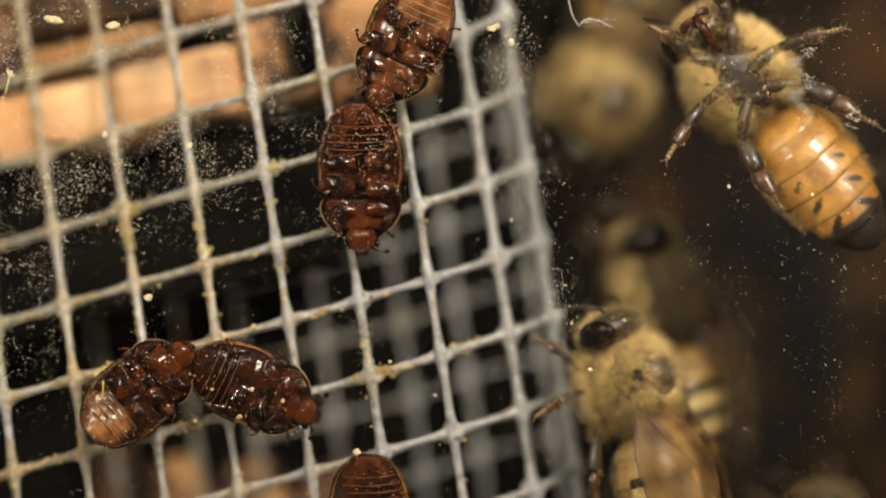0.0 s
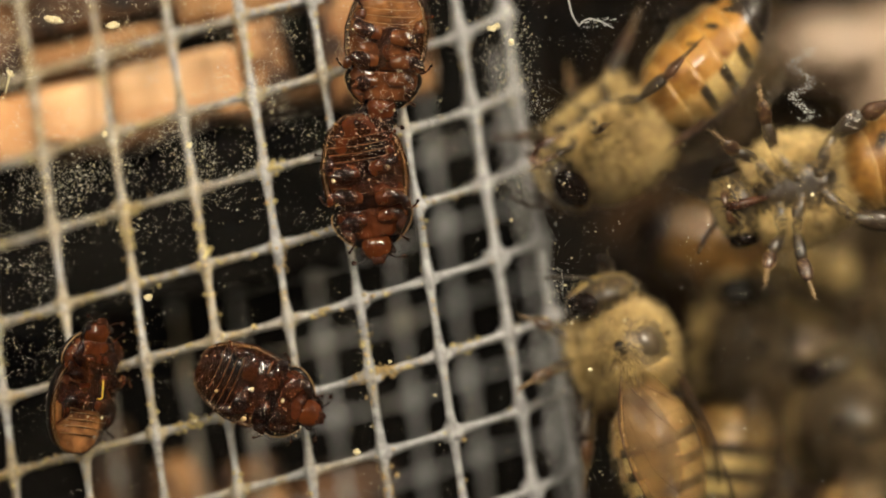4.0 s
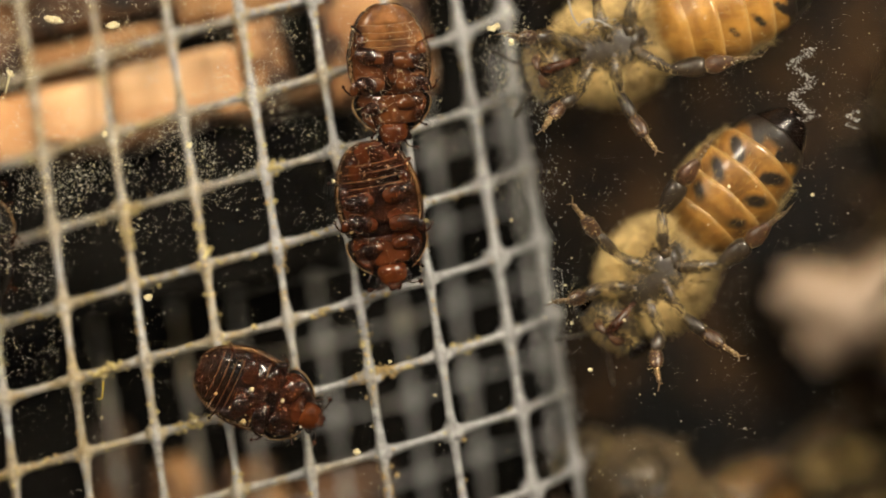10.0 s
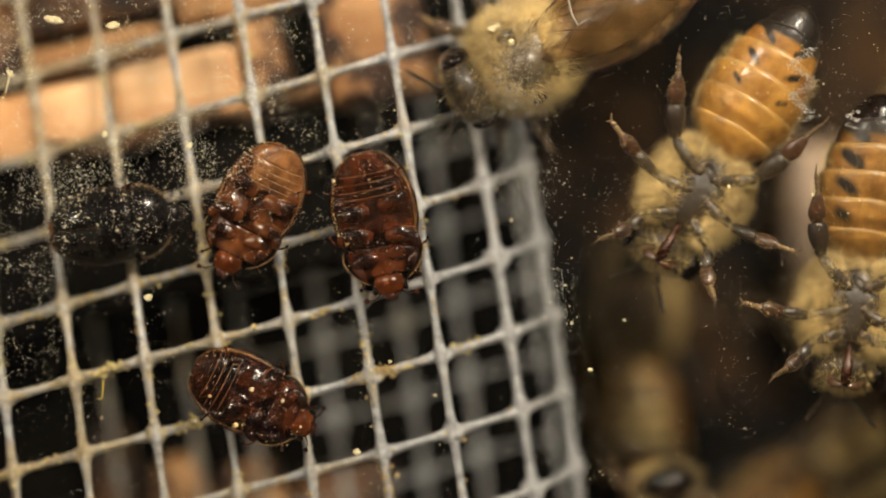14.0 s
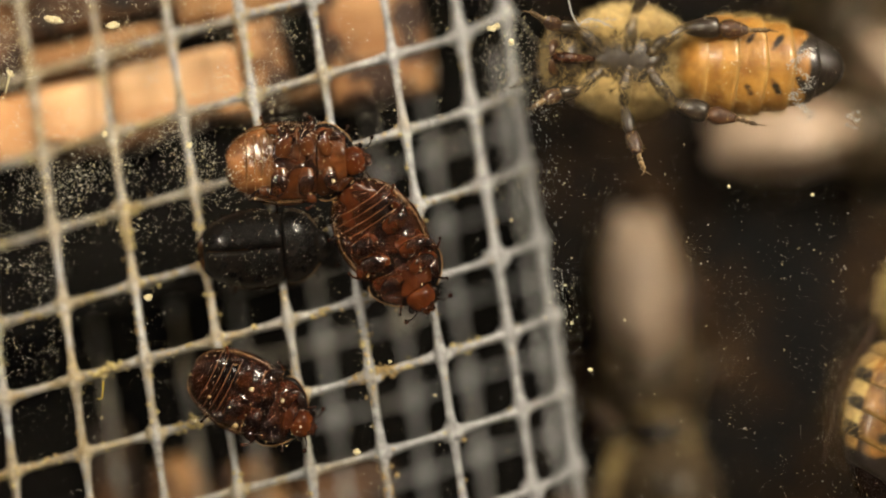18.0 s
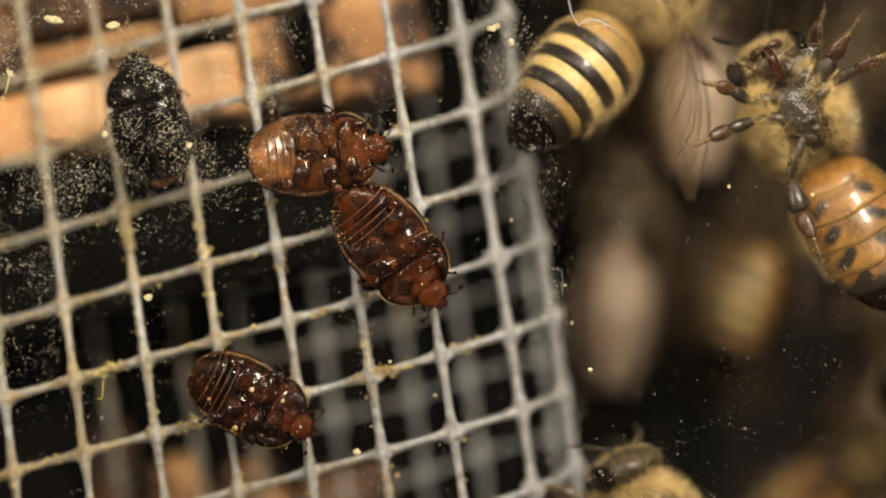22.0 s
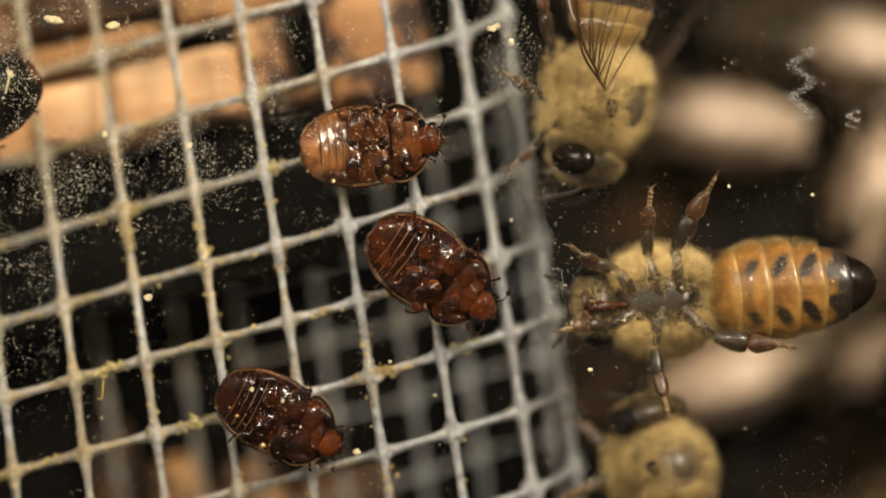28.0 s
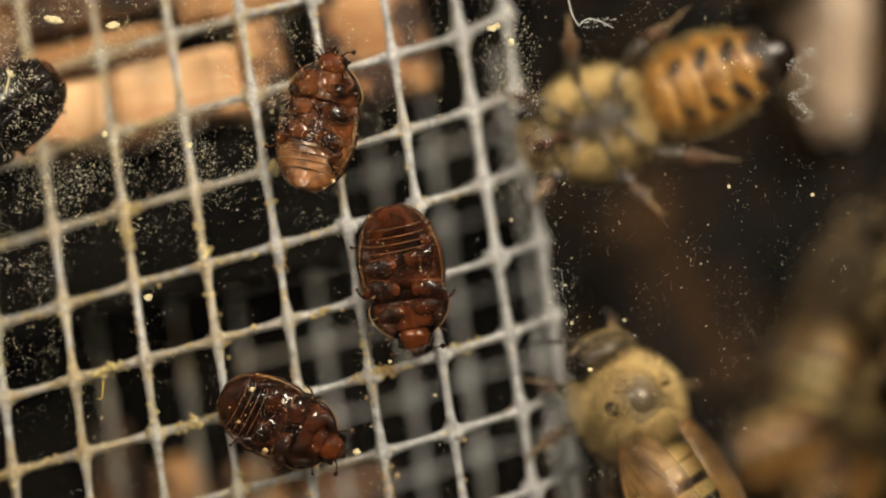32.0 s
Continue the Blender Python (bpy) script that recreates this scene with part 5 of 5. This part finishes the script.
            for f0, f1 in ((2, 22), (4, 20), (7, 18), (1, 26)):
                limb(bm, (loop[0].lerp(loop[f0], 0.5), loop[f0].lerp(loop[f1], 0.35), loop[f1].lerp(loop[f1 - 4], 0.2)), (0.04, 0.03, 0.015), 5)
            part("veins", bm, LEG_RUST, wing, "brown wing veins")
    bm = bmesh.new()
    limb(bm, ((3.25, 0, 0.85), (2.7, 0, 0.55), (1.9, 0, 0.75), (1.4, 0, 0.95)), (0.20, 0.24, 0.16, 0.06), 8, 0.7)
    part("tongue", bm, TONGUE, head, "folded reddish tongue")
    # legs
    shapes = (((1.00, 0.30, 1.05), (1.55, 1.05, 0.90), (1.95, 1.70, 0.95), (3.00, 2.05, 0.60), (3.70, 2.55, 0.28), (4.25, 3.05, 0.06)),
              ((0.0, 0.32, 0.95), (0.25, 1.25, 0.85), (0.35, 2.20, 0.95), (0.10, 3.60, 0.60), (-0.20, 4.70, 0.26), (-0.45, 5.55, 0.06)),
              ((-0.85, 0.34, 0.95), (-1.40, 1.30, 0.85), (-2.05, 2.10, 0.95), (-3.65, 2.75, 0.66), (-5.05, 3.10, 0.30), (-6.00, 3.45, 0.06)))
    for side in (1, -1):
        for n, p in enumerate(shapes):
            q = [Vector((p[0][0] + 0.84 * (a - p[0][0]), (p[0][1] + 0.84 * (c - p[0][1])) * side, d)) for a, c, d in p]
            o = q[0]
            bm = bmesh.new()
            ball(bm, q[0].lerp(q[1], 0.15), (0.27, 0.30, 0.24), 12, 8, None, 0.3, n)
            limb(bm, q[:3], (0.20, 0.27, 0.31, 0.27, 0.19), 10, 0.8)
            leg = part("leg", bm, LEG, b, origin=o)
            wide = (0.17, 0.23, 0.28, 0.27, 0.20) if n < 2 else (0.20, 0.32, 0.44, 0.46, 0.36)
            bm = bmesh.new()
            limb(bm, [q[2] - o, q[2].lerp(q[3], 0.55) - o + Vector((0, 0, -0.05)), q[3] - o], wide, 10, 0.55)
            part("tibia", bm, LEG, leg)
            bm = bmesh.new()
            limb(bm, [q[3] - o, q[3].lerp(q[4], 0.5) - o, q[4] - o], (0.23, 0.32 if n < 2 else 0.43, 0.31, 0.15), 10, 0.5)
            part("tarsus", bm, LEG_RUST, leg, "broad rust-brown foot joint")
            bm = bmesh.new()
            a, c = q[4] - o, q[5] - o
            limb(bm, (a, a.lerp(c, 0.5), c), (0.07, 0.07, 0.06), 6)
            for u in (0.08, 0.32, 0.56, 0.82):
                ball(bm, a.lerp(c, u), (0.125, 0.11, 0.09), 8, 6)
            for s in (-0.12, 0.12):
                limb(bm, (c, c + (c - a).normalized() * 0.15 + Vector((s, 0, 0)), c + (c - a).normalized() * 0.22 + Vector((s * 1.8, 0, -0.03))), (0.04, 0.03, 0.015), 5)
            part("foot", bm, FOOT, leg, "pale beaded foot tip")
            bm = bmesh.new()
            for _ in range(420):
                k = rnd.choice((0, 0, 1, 1, 2, 3))
                pt = q[k].lerp(q[k + 1], rnd.random()) - o
                d = Vector((rnd.gauss(0, 1), rnd.gauss(0, 1), rnd.gauss(0, 0.7))).normalized()
                e = d.cross(Vector((0.3, 0.2, 0.9))).normalized() * 0.011
                pt = pt + d * 0.16
                bm.faces.new([bm.verts.new(v) for v in (pt - e, pt + e, pt + d * rnd.uniform(0.10, 0.34))])
            part("bristles", bm, FUR, leg, "fine pale bristles", kind="stuff")
    return b


BEE_TAGS = {
    "leaving": "honey bee with a bright amber belly walking off over the glass",
    "sideways": "furry tan honey bee clinging sideways beside the wire cloth",
    "glass_walker": "honey bee with dark-spotted amber belly walking on the glass",
    "late_walker": "honey bee with a dark-spotted amber belly walking over the wire corner",
    "upper_walker": "honey bee with an amber belly walking on the glass",
    "striped": "honey bee with a black and straw-yellow striped back",
    "behind_neighbour": "furry honey bee in the shade behind another bee",
    "lower_shade": "brown-furred honey bee low in the hive, darkened for shade",
    "over_mesh": "honey bee climbing over the corner of the wire cloth",
    "pale_wings": "honey bee on the back comb with pale folded wings",
    "deep_upper": "honey bee on the back comb with pale folded wings",
    "deep_lower": "amber-bellied honey bee low on the back comb",
    "deep_dark": "brown honey bee on the back comb, darkened for shade",
    "deep_tan": "honey bee on the back comb with pale folded wings",
    "deep_top": "honey bee high on the back comb with pale folded wings",
    "deep_amber": "amber-bellied honey bee low on the back comb",
    "deep_right": "honey bee on the back comb with pale folded wings"}
first = build_bee()
bees = {}
for key, rows in BEE_PATHS.items():
    m = stand(*rows[0][1:], BEE_HEIGHT)
    ob = copy_thing(first, m) if bees else first
    if not bees:
        ob.matrix_basis = m
    bees[key] = tagged(ob, BEE_TAGS[key], "bee", "honey bees")
for key, ob in bees.items():
    ob.scale = (0.97, 0.97, 0.97) if key == "sideways" else (1.05, 1.05, 1.05) if not key.startswith(("deep", "pale")) else ob.scale
    swaps = {}
    if "sideways" in BEE_TAGS[key] or "over the corner" in BEE_TAGS[key]:
        swaps = {"forewing": GOLDEN_WING, "hindwing": GOLDEN_WING}
    if "clinging sideways" in BEE_TAGS[key]:
        swaps["abdomen_segment"] = GOLDEN_ABDOMEN
    if "amber belly walking" in BEE_TAGS[key] and "dark-spotted" not in BEE_TAGS[key]:
        swaps = {"abdomen_segment": CLEAR_ABDOMEN}
    # low and deep bees: dark thorax skin and darkened fur stand in for shade
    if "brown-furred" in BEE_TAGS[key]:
        swaps = {"thorax": HEAD_DARK, "fur": SHADED_FUR, "abdomen_fur": SHADED_FUR}
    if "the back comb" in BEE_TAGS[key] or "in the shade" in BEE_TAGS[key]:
        swaps = {"thorax": HEAD_DARK, "fur": SHADED_FUR, "abdomen_fur": SHADED_FUR}
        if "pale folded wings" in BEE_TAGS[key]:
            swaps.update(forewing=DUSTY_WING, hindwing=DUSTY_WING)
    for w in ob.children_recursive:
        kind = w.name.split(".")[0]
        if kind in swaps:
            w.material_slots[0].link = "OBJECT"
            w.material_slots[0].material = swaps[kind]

# these bees let their wings hang over their flanks
for w in (*bees["sideways"].children, *bees["striped"].children):
    if w.name.startswith(("forewing", "hindwing")):
        side = 1 if sum(v.co.y for v in w.data.vertices) > 0 else -1
        root = Matrix.Translation((0.3 * MM, side * 0.75 * MM, 3.95 * MM))
        w.matrix_basis = Matrix.Translation((-0.5 * MM, side * 0.6 * MM, -0.3 * MM)) @ root @ (pose(0, 0, 0, -side * 14, 0, -side * 4) if w.parent == bees["sideways"] else pose(0, 0, 0, 0, 0, -side * 42)) @ root.inverted()

# ---- dust and marks on the pane ----
rnd = random.Random(21)


def crowding(x, z):
    """How thick the dust lies: most on the upper part over the battens and at the fold."""
    v = z - 0.28 * (x + 19)
    c = 0.035 if x < 6 else 0.06
    if x < 0:
        c += 0.03 * min(1, -x / 6) + 0.22 * math.exp(-((z - 8) / 4.0) ** 2)
    if x < -6.5:
        c += (0.95 * math.exp(-((v - 3.0) / 2.8) ** 2) + 0.40 * math.exp(-((v - 8.5) / 4) ** 2)) * min(1, (-6.0 - x) / 3)
    c += 0.75 * math.exp(-((x - 2.4) / 1.9) ** 2 - ((z - 7.0) / 3.6) ** 2)
    c += 0.30 * math.exp(-((x - 5.0 + 0.16 * z) / 0.7) ** 2 - ((z + 1) / 4.5) ** 2)
    c += 0.45 * math.exp(-((x + 18.4) / 1.5) ** 2 - ((z + 2.8) / 2.0) ** 2)
    return c * (0.10 + 2.0 * max(0, 0.22 + noise.noise(Vector((x * 0.5, z * 0.5, 1))) + 0.7 * noise.noise(Vector((x * 1.9, z * 1.9, 5))) + 0.5 * noise.noise(Vector((x * 6, z * 6, 8)))))


def dust(name, count, size, spread, material, label):
    bm = bmesh.new()
    made = 0
    while made < count:
        x, z = rnd.uniform(-19.8, 19.8), rnd.uniform(-11.2, 11.2)
        if rnd.random() > crowding(x, z):
            continue
        made += 1
        s = min(0.055, size * math.exp(rnd.gauss(0, spread)))
        c = Vector((x, 0.004 + s * 0.4, z))
        e = Euler((rnd.random() * 6, rnd.random() * 6, rnd.random() * 6)).to_matrix()
        p = [bm.verts.new(c + e @ Vector(d) * s * rnd.uniform(0.7, 1.3)) for d in ((1.0, 0, 0), (-0.8, 0.9, 0), (-0.6, -1, 0), (0, 0, 0.9), (0.2, 0.1, -0.8))]
        for f in ((0, 1, 3), (1, 2, 3), (2, 0, 3), (1, 0, 4), (2, 1, 4), (0, 2, 4)):
            bm.faces.new([p[k] for k in f])
    tagged(part(name, bm, material, smooth=False), label, "dust", kind="stuff")


dust("pollen_dust", 10500, 0.0090, 0.80, POLLEN, "fine yellow pollen dust on the glass")
dust("wax_dust", 36000, 0.0080, 0.60, PALE_DUST, "fine whitish wax dust on the glass")


def flake(x, z, size, material=POLLEN, label="yellowish pollen crumb stuck to the glass", long=1.0, turn=0.0):
    bm = bmesh.new()
    ball(bm, (0, size * 0.3, 0), (size * long, size * 0.35, size), 9, 6, None, 0.9, x * 3.1 + z)
    ob = part("pollen_crumb", bm, material, origin=(0, 0, 0))
    ob.matrix_basis = Matrix.Translation((x * MM, 0.0001, z * MM)) @ pose(0, 0, 0, 0, turn, 0)
    return tagged(ob, label, "pollen", "pollen crumbs")


flake(-17.16, 10.11, 0.175, long=2, turn=20)
flake(-14.55, 9.86, 0.175, long=1.8, turn=-10)
flake(-11.18, 4.58, 0.125, long=1, turn=0)
flake(-14.92, 5.06, 0.125, long=1, turn=0)
flake(-19.08, 7.75, 0.125, long=1.6, turn=40)
flake(-3.79, -8.94, 0.125, long=1.3, turn=0)
flake(8, -3.14, 0.075, long=1, turn=0)
flake(16.29, 2.39, 0.075, long=1, turn=0)
flake(12.6, 2.76, 0.075, long=1, turn=0)
flake(-13, -2.14, 0.15, long=1.2, turn=0)
flake(-8.44, -6.18, 0.1, long=1, turn=0)
flake(-10.93, -7.57, 0.075, long=1, turn=0)
flake(-15.04, -7.45, 0.0625, long=1, turn=0)
flake(3.01, 1.27, 0.075, long=1, turn=0)
flake(5.68, -3.26, 0.075, long=1, turn=0)
flake(5.38, -1.59, 0.0625, long=1, turn=0)
flake(2.14, 9.74, 0.15, long=1.3, turn=0)
flake(3.01, 9.12, 0.125, long=1, turn=0)
flake(2.39, 9.86, 0.125, long=1, turn=0)
flake(6.5, -5.33, 0.1, long=1, turn=0)
flake(-4.83, 3.01, 0.075, long=1, turn=0)
flake(-7.07, -6.7, 0.075, long=1, turn=0)
flake(-2.34, -4.96, 0.075, long=1, turn=0)
flake(-0.35, -6.45, 0.075, long=1, turn=0)

# chalky streaks beside the wire cloth
bm = bmesh.new()
made = 0
while made < 1900:
    x, z = rnd.uniform(0.5, 6.2), rnd.uniform(-9.5, 7.5)
    u = x + 0.155 * z - 4.0
    crowd = math.exp(-(u / 1.1) ** 2) * max(0, 0.25 + noise.noise(Vector((x * 1.6, z * 0.5, 9))) + 0.6 * noise.noise(Vector((x * 6, z * 1.5, 2))))
    if rnd.random() > crowd:
        continue
    made += 1
    w, h = rnd.uniform(0.004, 0.010), rnd.uniform(0.01, 0.09) * rnd.random() ** 2 + 0.005
    lean = -0.155 + rnd.gauss(0, 0.05)
    c = Vector((x, 0.003, z))
    p = [bm.verts.new(c + Vector((a * w + b * h * lean, y, b * h))) for a, b, y in ((-1, -1, 0), (1, -1, 0), (1, 1, 0), (-1, 1, 0), (0, 0, 0.012))]
    for f in ((0, 1, 2, 3), (0, 4, 1), (1, 4, 2), (2, 4, 3), (3, 4, 0)):
        bm.faces.new([p[k] for k in f])
tagged(part("dust_streaks", bm, CHALK, smooth=False), "greyish wiped dust streaks on the glass", "dust", kind="stuff")


def smudge(x, z, wide, high, count, seed):
    """A chalky rubbed mark on the pane."""
    r = random.Random(seed)
    bm = bmesh.new()
    for _ in range(count):
        dz = r.uniform(-1, 1)
        dx = 0.7 * math.sin(dz * 7 + seed) + r.gauss(0, 0.3)
        crumb(bm, (x + dx * wide * 0.5, 0.02, z + dz * high * 0.5), 0.008 + 0.040 * r.random() ** 2, r)
    return tagged(part("chalk_mark", bm, CHALK), "whitish chalky mark rubbed onto the glass", "mark")


smudge(15.84, 7.25, 1, 3.25, 620, 1)
smudge(18.01, 5.7, 0.6, 0.85, 120, 2)
smudge(6.87, 9.94, 1.5, 0.5, 90, 3)
smudge(4.38, 6.25, 1, 0.75, 26, 4)
smudge(2.52, 8.74, 1.25, 2.75, 60, 5)


def fibre(points, r, material, label):
    bm = bmesh.new()
    limb(bm, [(x, 0.03, z) for x, z in points], (r, r, r * 0.7), 6)
    return tagged(part("fibre", bm, material), label, "fibre")


fibre([(5.48, 11.23), (5.68, 10.36), (5.98, 9.84)], 0.04, CHALK, 'thin white fibre on the glass')
fibre([(5.98, 9.84), (6.38, 10.14), (6.92, 10.04), (7.5, 9.74)], 0.035, CHALK, 'thin white fibre on the glass')
fibre([(-14.97, -5.8), (-14.99, -6.2), (-15.04, -6.58), (-15.24, -6.6)], 0.035, YELLOW_POLLEN, 'tiny yellow hooked fibre on the glass')
fibre([(-19.28, 6.87), (-19.13, 7.5), (-18.98, 7.8)], 0.05, POLLEN, 'short tan fibre on the glass')


# ---- what moves ----
# Where single legs point for a while: seconds and degrees, anticlockwise from the right
LEG_AIMS = {
    ("glass_walker", "mid", 1): [(23.6, 100), (24, 97), (25, 100), (28, 97), (29.5, 96)],
    ("glass_walker", "hind", 1): [(22.6, 72), (23.1, 70), (24, 27), (24.6, 60), (25, 72), (28, 74), (29.5, 72), (30.2, 66)],
    ("glass_walker", "fore", -1): [(23.6, -125), (25, -125), (28, -165), (29.5, -160)],
    ("upper_walker", "hind", 1): [(16.5, 42), (17, 14), (18, 10), (19, 8)]}
LEG_REST = {"fore": 40.3, "mid": 94.9, "hind": 148.9}


def leg_rows(rows, rest, n, side, swing, phase, bias=0.0, aims=(), lie=0.0):
    """A leg's swing about its root, wider while its owner walks; aims override its bias for a while."""
    out = []
    t = 0.0
    turned = 0.0
    while t <= 32.001:
        a = max((r for r in rows if r[0] <= t), key=lambda r: r[0])
        later = [r for r in rows if r[0] > t]
        speed = 0.0
        if later:
            c = later[0]
            speed = (math.hypot(c[1] - a[1], c[2] - a[2]) + 0.05 * abs(c[4] - a[4])) / (c[0] - a[0])
        wide = min(1.0, 0.12 + speed / 7) * swing
        beat = math.sin(2 * math.pi * (t * 1.1 + phase + (n + (side > 0)) * 0.5))
        lift = math.cos(2 * math.pi * (t * 1.1 + phase + (n + (side > 0)) * 0.5))
        held = bias
        if aims and aims[0][0] - 0.8 < t < aims[-1][0] + 0.8:
            heading = float(np.interp(t, [r[0] for r in rows], [r[4] for r in rows]))
            turn = heading - float(np.interp(t, [a[0] for a in aims], [a[1] for a in aims])) - lie * side
            held, wide = (turn + 180) % 360 - 180, wide * 0.25
        out.append((t, Matrix.Translation(rest) @ pose(0, 0, 0, side * wide * 0.25 * lift, 0, held + wide * beat)))
        t = round(t + 0.4, 3)
    return out


def motions():
    for k, (key, rows) in enumerate(BEETLE_PATHS.items()):
        ob = beetles[key]
        walk(ob, [(r[0], stand(*r[1:], 0, BEETLE_HEIGHT)) for r in rows])
        for n, leg in enumerate(o for o in ob.children if o.name.startswith(("leg", "antenna"))):
            rest = leg.location.copy()
            walk(leg, leg_rows(rows, rest, n, 1 if rest.y > 0 else -1, 9, 0.13 * n, 13 * math.sin(2.1 * n + 1.7 * k)))
    for b, (key, rows) in enumerate(BEE_PATHS.items()):
        ob = bees[key]
        walk(ob, [(r[0], stand(*r[1:], BEE_HEIGHT)) for r in rows])
        if key.startswith(("deep", "pale")):
            continue
        for n, leg in enumerate(o for o in ob.children if o.name.startswith(("leg", "antenna"))):
            rest = leg.location.copy()
            side = 1 if rest.y > 0 else -1
            limb_kind = "fore" if rest.x > 0.5 * MM else "mid" if rest.x > -0.5 * MM else "hind"
            aims = LEG_AIMS.get((key, limb_kind, side), ()) if leg.name.startswith("leg") else ()
            walk(leg, leg_rows(rows, rest, n, side, 13, 0.17 * n, 10 * math.sin(2.7 * n + 1.9 * b), aims, LEG_REST[limb_kind]))


motions()
